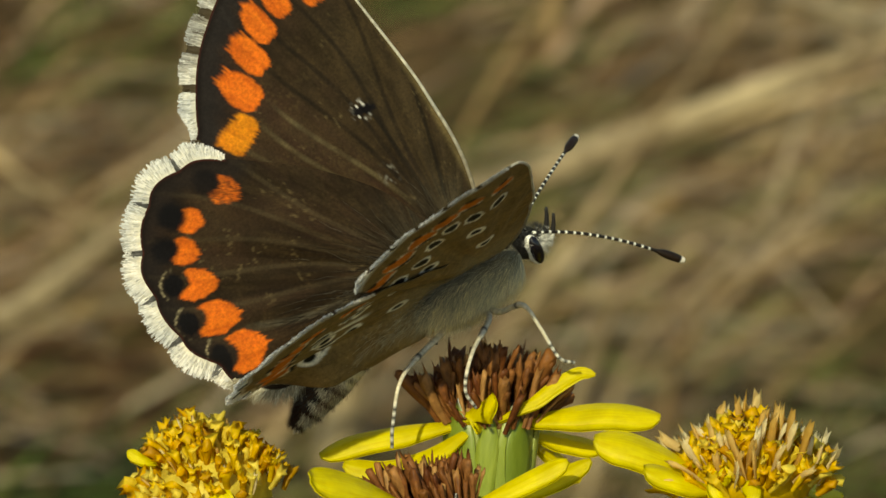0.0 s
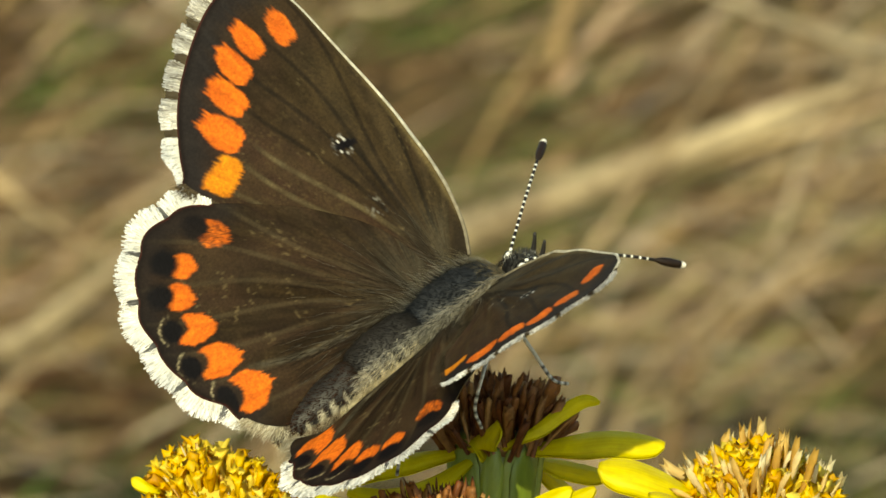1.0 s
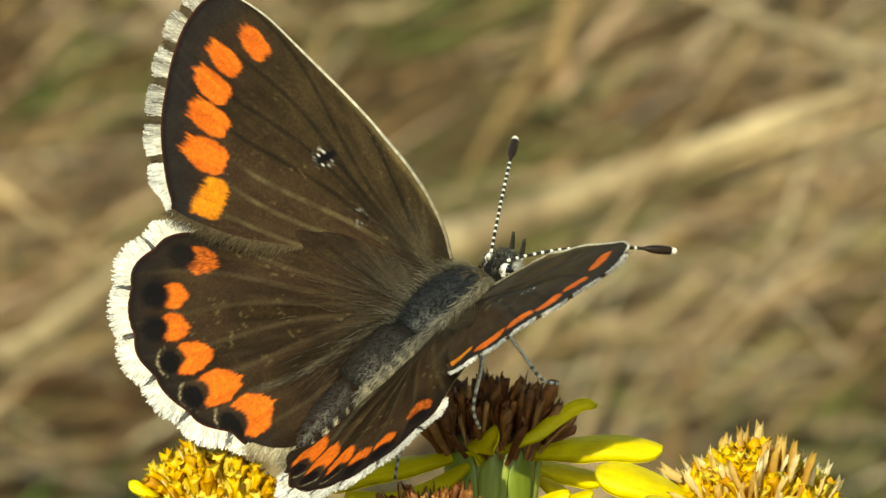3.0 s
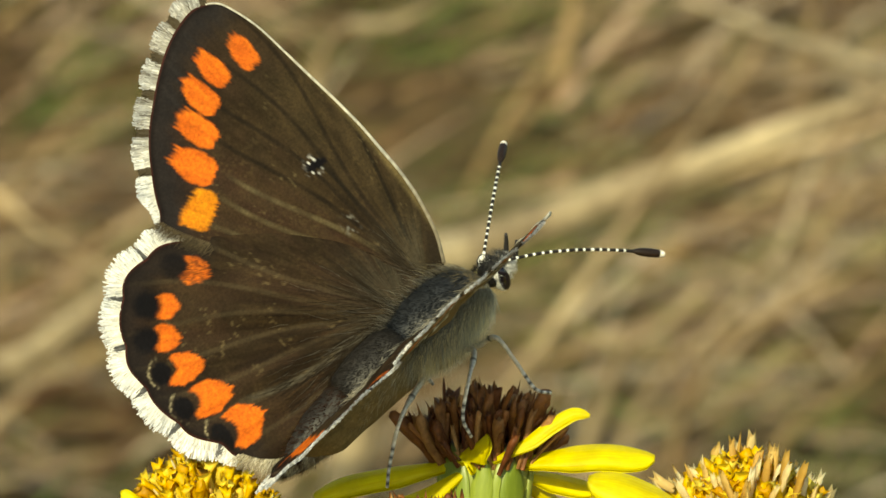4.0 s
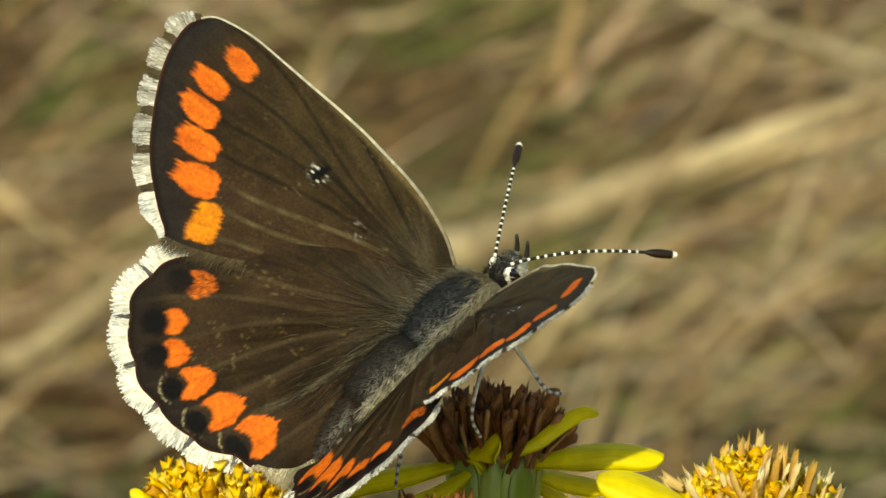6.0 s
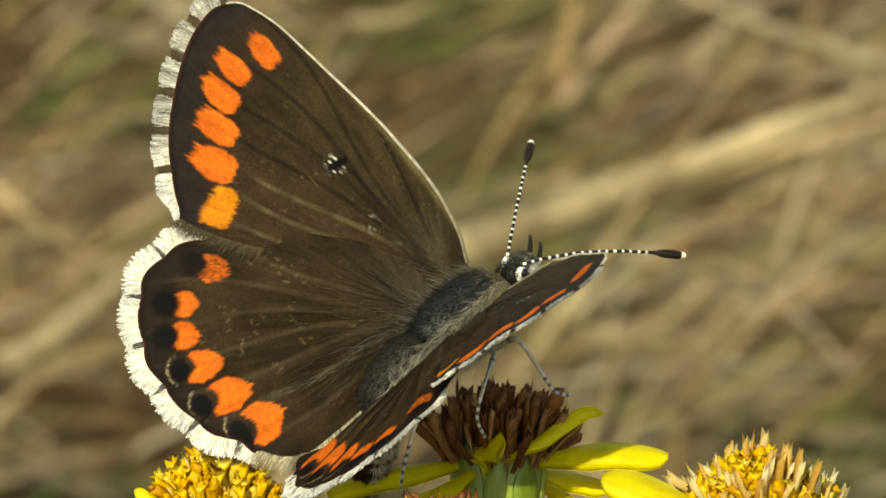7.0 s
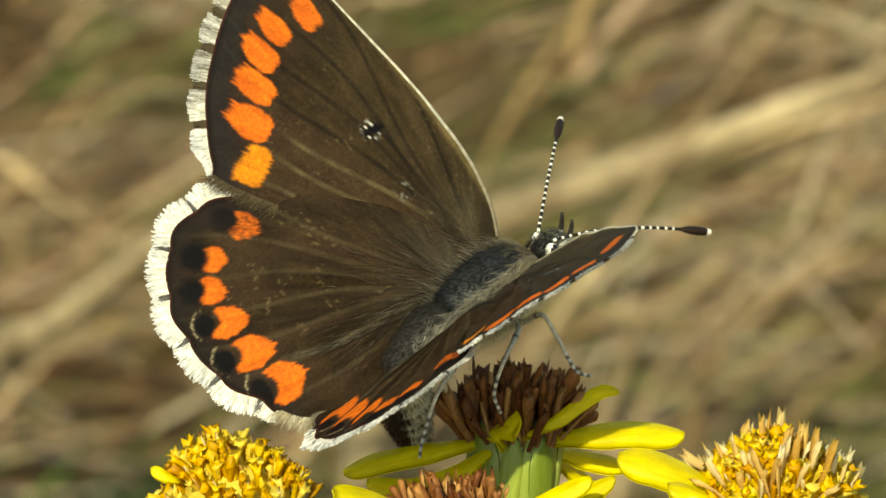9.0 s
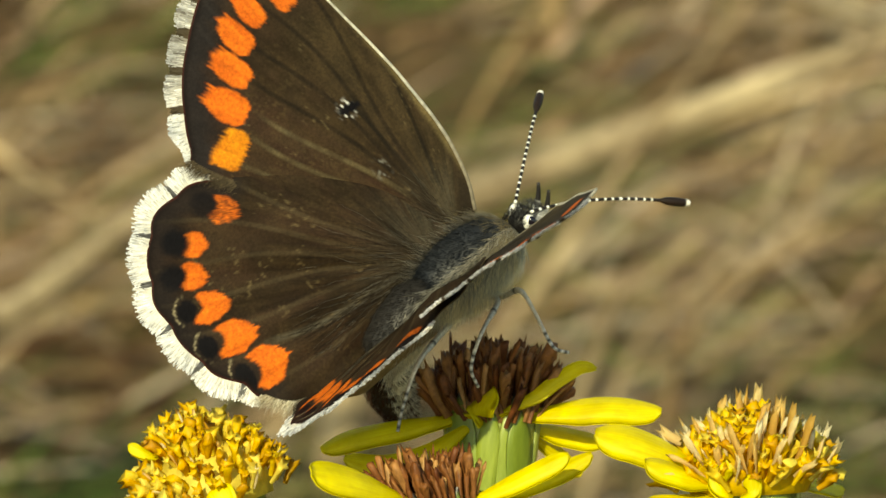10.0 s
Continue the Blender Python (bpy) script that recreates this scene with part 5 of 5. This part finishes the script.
# seconds, lift of the forewing, lift of the hindwing on the left side, in degrees
WING_ROWS = [
    (0, 60.70, 57.73),
    (0.1, 56.20, 52.86),
    (0.2, 52.55, 48.85),
    (0.3, 48.39, 44.33),
    (0.4, 45.95, 41.52),
    (0.5, 42.60, 37.82),
    (0.6, 42.41, 37.41),
    (0.8, 41.63, 36.20),
    (1, 42.37, 36.51),
    (1.2, 41.60, 34.95),
    (1.4, 41.01, 33.56),
    (1.5, 40.86, 33.01),
    (1.6, 41.39, 33.16),
    (1.8, 41.69, 32.69),
    (2, 42.34, 32.57),
    (2.1, 42.43, 32.16),
    (2.4, 42.47, 30.70),
    (2.5, 41.95, 29.68),
    (2.7, 43.61, 31.96),
    (3.8, 50.00, 41.75),
    (3.9, 51.47, 43.52),
    (4, 51.24, 43.60),
    (4.1, 50.01, 42.28),
    (4.2, 52.40, 44.59),
    (4.3, 52.01, 44.11),
    (4.4, 50.41, 42.42),
    (4.5, 48.71, 40.63),
    (4.6, 49.65, 41.47),
    (4.7, 48.76, 40.49),
    (4.8, 49.43, 41.06),
    (4.9, 46.18, 37.71),
    (5, 46.00, 37.44),
    (5.1, 47.08, 38.29),
    (5.2, 46.72, 37.69),
    (5.3, 46.09, 36.84),
    (5.4, 44.52, 35.04),
    (5.5, 44.83, 35.11),
    (5.6, 45.39, 35.89),
    (5.8, 45.96, 36.90),
    (6, 45.57, 36.96),
    (6.2, 45.53, 36.87),
    (7.3, 46.67, 37.77),
    (7.5, 46.45, 37.51),
    (7.6, 46.65, 37.73),
    (7.9, 47.01, 38.16),
    (8, 47.06, 38.24),
    (8.2, 47.21, 38.61),
    (8.5, 47.13, 38.87),
    (8.8, 46.79, 38.59),
    (9, 46.41, 38.25),
    (9.2, 48.84, 40.77),
    (9.4, 49.54, 41.56),
    (9.5, 50.71, 42.78),
    (9.6, 51.11, 43.30),
    (9.8, 51.20, 43.62),
    (10, 50.43, 43.09),
]
# seconds and the turn of the wing about its hinge, in degrees
RIGHT_FOREWING = [
    (0, -44.01, 1.58, -3.82),
    (0.1, -40.26, 0.87, -2.73),
    (0.2, -39.40, 0.17, -1.65),
    (0.3, -36.74, 0.30, -1.44),
    (0.4, -39.82, 0.44, -1.22),
    (0.5, -39.88, 0.57, -1.01),
    (0.6, -39.31, 0.41, -0.86),
    (0.8, -36.88, 0.08, -0.57),
    (1, -39.50, -0.24, -0.27),
    (1.2, -38.61, -0.18, -0.55),
    (1.4, -38.34, -0.12, -0.84),
    (1.5, -38.66, -0.09, -0.98),
    (1.6, -39.58, 0.35, -1.14),
    (1.8, -38.89, 1.23, -1.46),
    (2, -39.39, 2.12, -1.76),
    (2.1, -39.58, 2.14, -1.82),
    (2.4, -39.40, 2.23, -1.98),
    (2.5, -37.59, 2.25, -2.04),
    (2.7, -41.06, 2.83, -2.83),
    (3.8, -51.23, 5.94, -7.21),
    (3.9, -53.98, 3.75, -5.41),
    (4, -51.11, 1.54, -3.64),
    (4.1, -49.14, 2.99, -5.90),
    (4.2, -59.32, 4.40, -8.18),
    (4.3, -58.49, 4.23, -7.45),
    (4.4, -53.65, 4.06, -6.71),
    (4.5, -48.48, 3.87, -5.98),
    (4.6, -53.60, 5.49, -6.99),
    (4.7, -52.67, 7.10, -8.02),
    (4.8, -56.93, 8.69, -9.08),
    (4.9, -45.85, 6.23, -7.18),
    (5, -45.08, 3.73, -5.35),
    (5.1, -49.64, 4.13, -5.71),
    (5.2, -49.38, 4.53, -6.07),
    (5.3, -48.26, 4.93, -6.44),
    (5.4, -44.00, 5.33, -6.80),
    (5.5, -45.97, 5.74, -7.17),
    (5.6, -46.96, 5.48, -6.96),
    (5.8, -47.11, 4.97, -6.56),
    (6, -44.07, 4.46, -6.15),
    (6.2, -43.54, 4.34, -5.98),
    (7.3, -45.27, 3.70, -5.02),
    (7.5, -44.17, 3.59, -4.85),
    (7.6, -44.56, 3.62, -4.72),
    (7.9, -44.98, 3.71, -4.35),
    (8, -44.88, 3.73, -4.22),
    (8.2, -45.33, 3.30, -4.19),
    (8.5, -45.00, 2.64, -4.14),
    (8.8, -44.64, 3.08, -4.12),
    (9, -43.87, 3.37, -4.11),
    (9.2, -48.36, 4.51, -5.57),
    (9.4, -47.11, 5.63, -7.04),
    (9.5, -49.24, 6.19, -7.78),
    (9.6, -50.52, 5.97, -7.60),
    (9.8, -50.66, 5.52, -7.25),
    (10, -47.99, 5.08, -6.91),
]
RIGHT_HINDWING = [
    (0, -42.93, 2.34, 2.28),
    (0.1, -39.02, -0.26, 3.62),
    (0.2, -37.04, -2.63, 4.90),
    (0.3, -31.18, -1.07, 6.45),
    (0.4, -33.00, 0.79, 7.81),
    (0.5, -32.77, 2.39, 9.40),
    (0.6, -32.51, 1.34, 8.72),
    (0.8, -30.70, -0.89, 7.49),
    (1, -33.86, -2.84, 6.16),
    (1.2, -32.92, -2.81, 5.66),
    (1.4, -32.58, -2.75, 5.13),
    (1.5, -32.87, -2.68, 4.85),
    (1.6, -33.80, -2.86, 4.89),
    (1.8, -33.14, -3.37, 5.07),
    (2, -33.66, -3.81, 5.20),
    (2.1, -34.04, -4.03, 5.05),
    (2.4, -34.41, -4.74, 4.62),
    (2.5, -32.80, -5.10, 4.56),
    (2.7, -36.95, -4.15, 3.43),
    (3.8, -51.08, 0.43, -2.44),
    (3.9, -54.08, 1.01, -0.05),
    (4, -51.39, 1.26, 2.71),
    (4.1, -50.29, 2.84, 0.58),
    (4.2, -61.35, 4.89, -2.41),
    (4.3, -59.85, 4.07, -1.66),
    (4.4, -54.35, 3.05, -0.66),
    (4.5, -48.53, 1.96, 0.31),
    (4.6, -54.11, 4.90, 0.27),
    (4.7, -53.62, 7.54, 0.54),
    (4.8, -58.33, 10.42, 0.39),
    (4.9, -46.08, 6.44, 2.64),
    (5, -44.25, 2.89, 4.08),
    (5.1, -48.91, 2.09, 3.49),
    (5.2, -48.74, 1.02, 3.18),
    (5.3, -47.72, -0.10, 2.93),
    (5.4, -43.54, -1.40, 2.87),
    (5.5, -45.59, -2.35, 2.46),
    (5.6, -46.46, -1.57, 2.60),
    (5.8, -46.36, -0.11, 2.99),
    (6, -43.07, 1.16, 3.57),
    (6.2, -42.38, 1.23, 3.55),
    (7.3, -43.20, 1.84, 3.21),
    (7.5, -41.93, 1.87, 3.23),
    (7.6, -42.46, 1.99, 3.20),
    (7.9, -43.30, 2.31, 3.14),
    (8, -43.35, 2.40, 3.14),
    (8.2, -43.86, 2.78, 3.28),
    (8.5, -43.63, 3.28, 3.55),
    (8.8, -43.35, 3.75, 3.86),
    (9, -42.40, 4.02, 4.11),
    (9.2, -46.79, 2.72, 2.03),
    (9.4, -45.85, 0.85, 0.31),
    (9.5, -48.05, 0.19, -0.71),
    (9.6, -49.39, 0.64, -0.13),
    (9.8, -49.75, 1.33, 1.15),
    (10, -47.47, 1.98, 2.62),
]
LEFT_ANTENNA = [
    (0, pose(0.00393, 0.00035, -0.00007, 11.4, 8.8, 43.5)),
    (0.5, pose(0.00393, 0.00035, -0.00007, 7.1, 9.8, 43.2)),
    (1, pose(0.00393, 0.00035, -0.00007, 4.1, 6.9, 40.9)),
    (1.5, pose(0.00393, 0.00035, -0.00007, 2.8, 3.7, 39.1)),
    (2, pose(0.00393, 0.00035, -0.00007, 1.2, 3.8, 37.0)),
    (2.5, pose(0.00393, 0.00035, -0.00007, 0.6, 5.8, 35.3)),
    (4, pose(0.00393, 0.00035, -0.00007, 10.0, 9.4, 41.1)),
    (4.5, pose(0.00393, 0.00035, -0.00007, 10.7, 9.4, 40.5)),
    (5, pose(0.00393, 0.00035, -0.00007, 10.9, 13.2, 40.4)),
    (5.5, pose(0.00393, 0.00035, -0.00007, 9.9, 14.7, 40.9)),
    (6, pose(0.00393, 0.00035, -0.00007, 9.1, 12.7, 39.4)),
    (7.5, pose(0.00393, 0.00035, -0.00007, 7.7, 9.0, 41.5)),
    (8, pose(0.00393, 0.00035, -0.00007, 7.3, 9.6, 41.9)),
    (8.5, pose(0.00393, 0.00035, -0.00007, 6.2, 7.1, 41.6)),
    (9, pose(0.00393, 0.00035, -0.00007, 7.2, 7.4, 43.2)),
    (9.5, pose(0.00393, 0.00035, -0.00007, 5.9, 7.3, 41.3)),
    (10, pose(0.00393, 0.00035, -0.00007, 8.2, 10.2, 41.6)),
]
RIGHT_ANTENNA = [
    (0, pose(0.00406, -0.00035, -0.00021, -10.5, 42.6, -3.8)),
    (0.5, pose(0.00406, -0.00035, -0.00021, -19.4, 39.6, -10.4)),
    (1, pose(0.00406, -0.00035, -0.00021, -25.2, 29.6, -19.9)),
    (1.5, pose(0.00406, -0.00035, -0.00021, -26.3, 21.2, -24.7)),
    (2, pose(0.00406, -0.00035, -0.00021, -29.1, 16.4, -30.4)),
    (2.5, pose(0.00406, -0.00035, -0.00021, -30.4, 16.6, -32.2)),
    (4, pose(0.00406, -0.00035, -0.00021, -27.0, 28.6, -25.3)),
    (4.5, pose(0.00406, -0.00035, -0.00021, -26.9, 29.3, -26.1)),
    (5, pose(0.00406, -0.00035, -0.00021, -31.3, 30.3, -29.0)),
    (5.5, pose(0.00406, -0.00035, -0.00021, -32.6, 31.3, -28.4)),
    (6, pose(0.00406, -0.00035, -0.00021, -30.4, 29.0, -27.7)),
    (7.5, pose(0.00406, -0.00035, -0.00021, -27.0, 29.4, -21.3)),
    (8, pose(0.00406, -0.00035, -0.00021, -27.5, 29.5, -21.0)),
    (8.5, pose(0.00406, -0.00035, -0.00021, -25.3, 27.1, -18.8)),
    (9, pose(0.00406, -0.00035, -0.00021, -24.7, 29.1, -17.3)),
    (9.5, pose(0.00406, -0.00035, -0.00021, -25.0, 28.0, -18.7)),
    (10, pose(0.00406, -0.00035, -0.00021, -26.1, 30.6, -19.7)),
]
# seconds, bend of the abdomen, bend of its tip, in degrees
TAIL_ROWS = [(0.0, 6, -32), (0.6, 0, 0), (2.7, 0, 0), (6.2, 0, -8), (7.3, -16, -62), (8.5, -16, -68), (10.0, -16, -70)]


def bend(x, z, degrees):
    """A turn about a cross axis at x, z (metres)."""
    return pose(x, 0, z, 0, degrees, 0) @ pose(-x, 0, -z)


def motions():
    walk(BUTTERFLY, BODY_ROWS)
    walk(WINGS[0], [(t, pose(0, 0.0009, 0, a)) for t, a, _ in WING_ROWS])
    walk(WINGS[2], [(t, pose(0, 0.0005, 0, a)) for t, _, a in WING_ROWS])
    walk(WINGS[1], [(t, pose(0.00004, -0.00079, 0.00021, *turn)) for t, *turn in RIGHT_FOREWING])
    walk(WINGS[3], [(t, pose(0.00005, -0.0006, 0.00006, *turn)) for t, *turn in RIGHT_HINDWING])
    stand = BODY_ROWS[15][1]                       # the feet keep hold of the flower while the body sways
    for limb, hip, foot in LEGS:
        rows = []
        for t, m in BODY_ROWS:
            turn = (foot - hip).rotation_difference(m.inverted() @ (stand @ foot) - hip).to_matrix().to_4x4()
            rows.append((t, Matrix.Translation(hip) @ turn @ Matrix.Translation(-hip)))
        walk(limb, rows)
    walk(FEELERS[0], LEFT_ANTENNA)
    walk(FEELERS[1], RIGHT_ANTENNA)
    walk(ABDOMEN, [(t, bend(-0.0010, -0.0006, a)) for t, a, _ in TAIL_ROWS])
    walk(TAIL, [(t, bend(-0.0010, -0.0006, a) @ pose(-0.0039, 0, -0.0008, 0, c, 0)) for t, a, c in TAIL_ROWS])


motions()
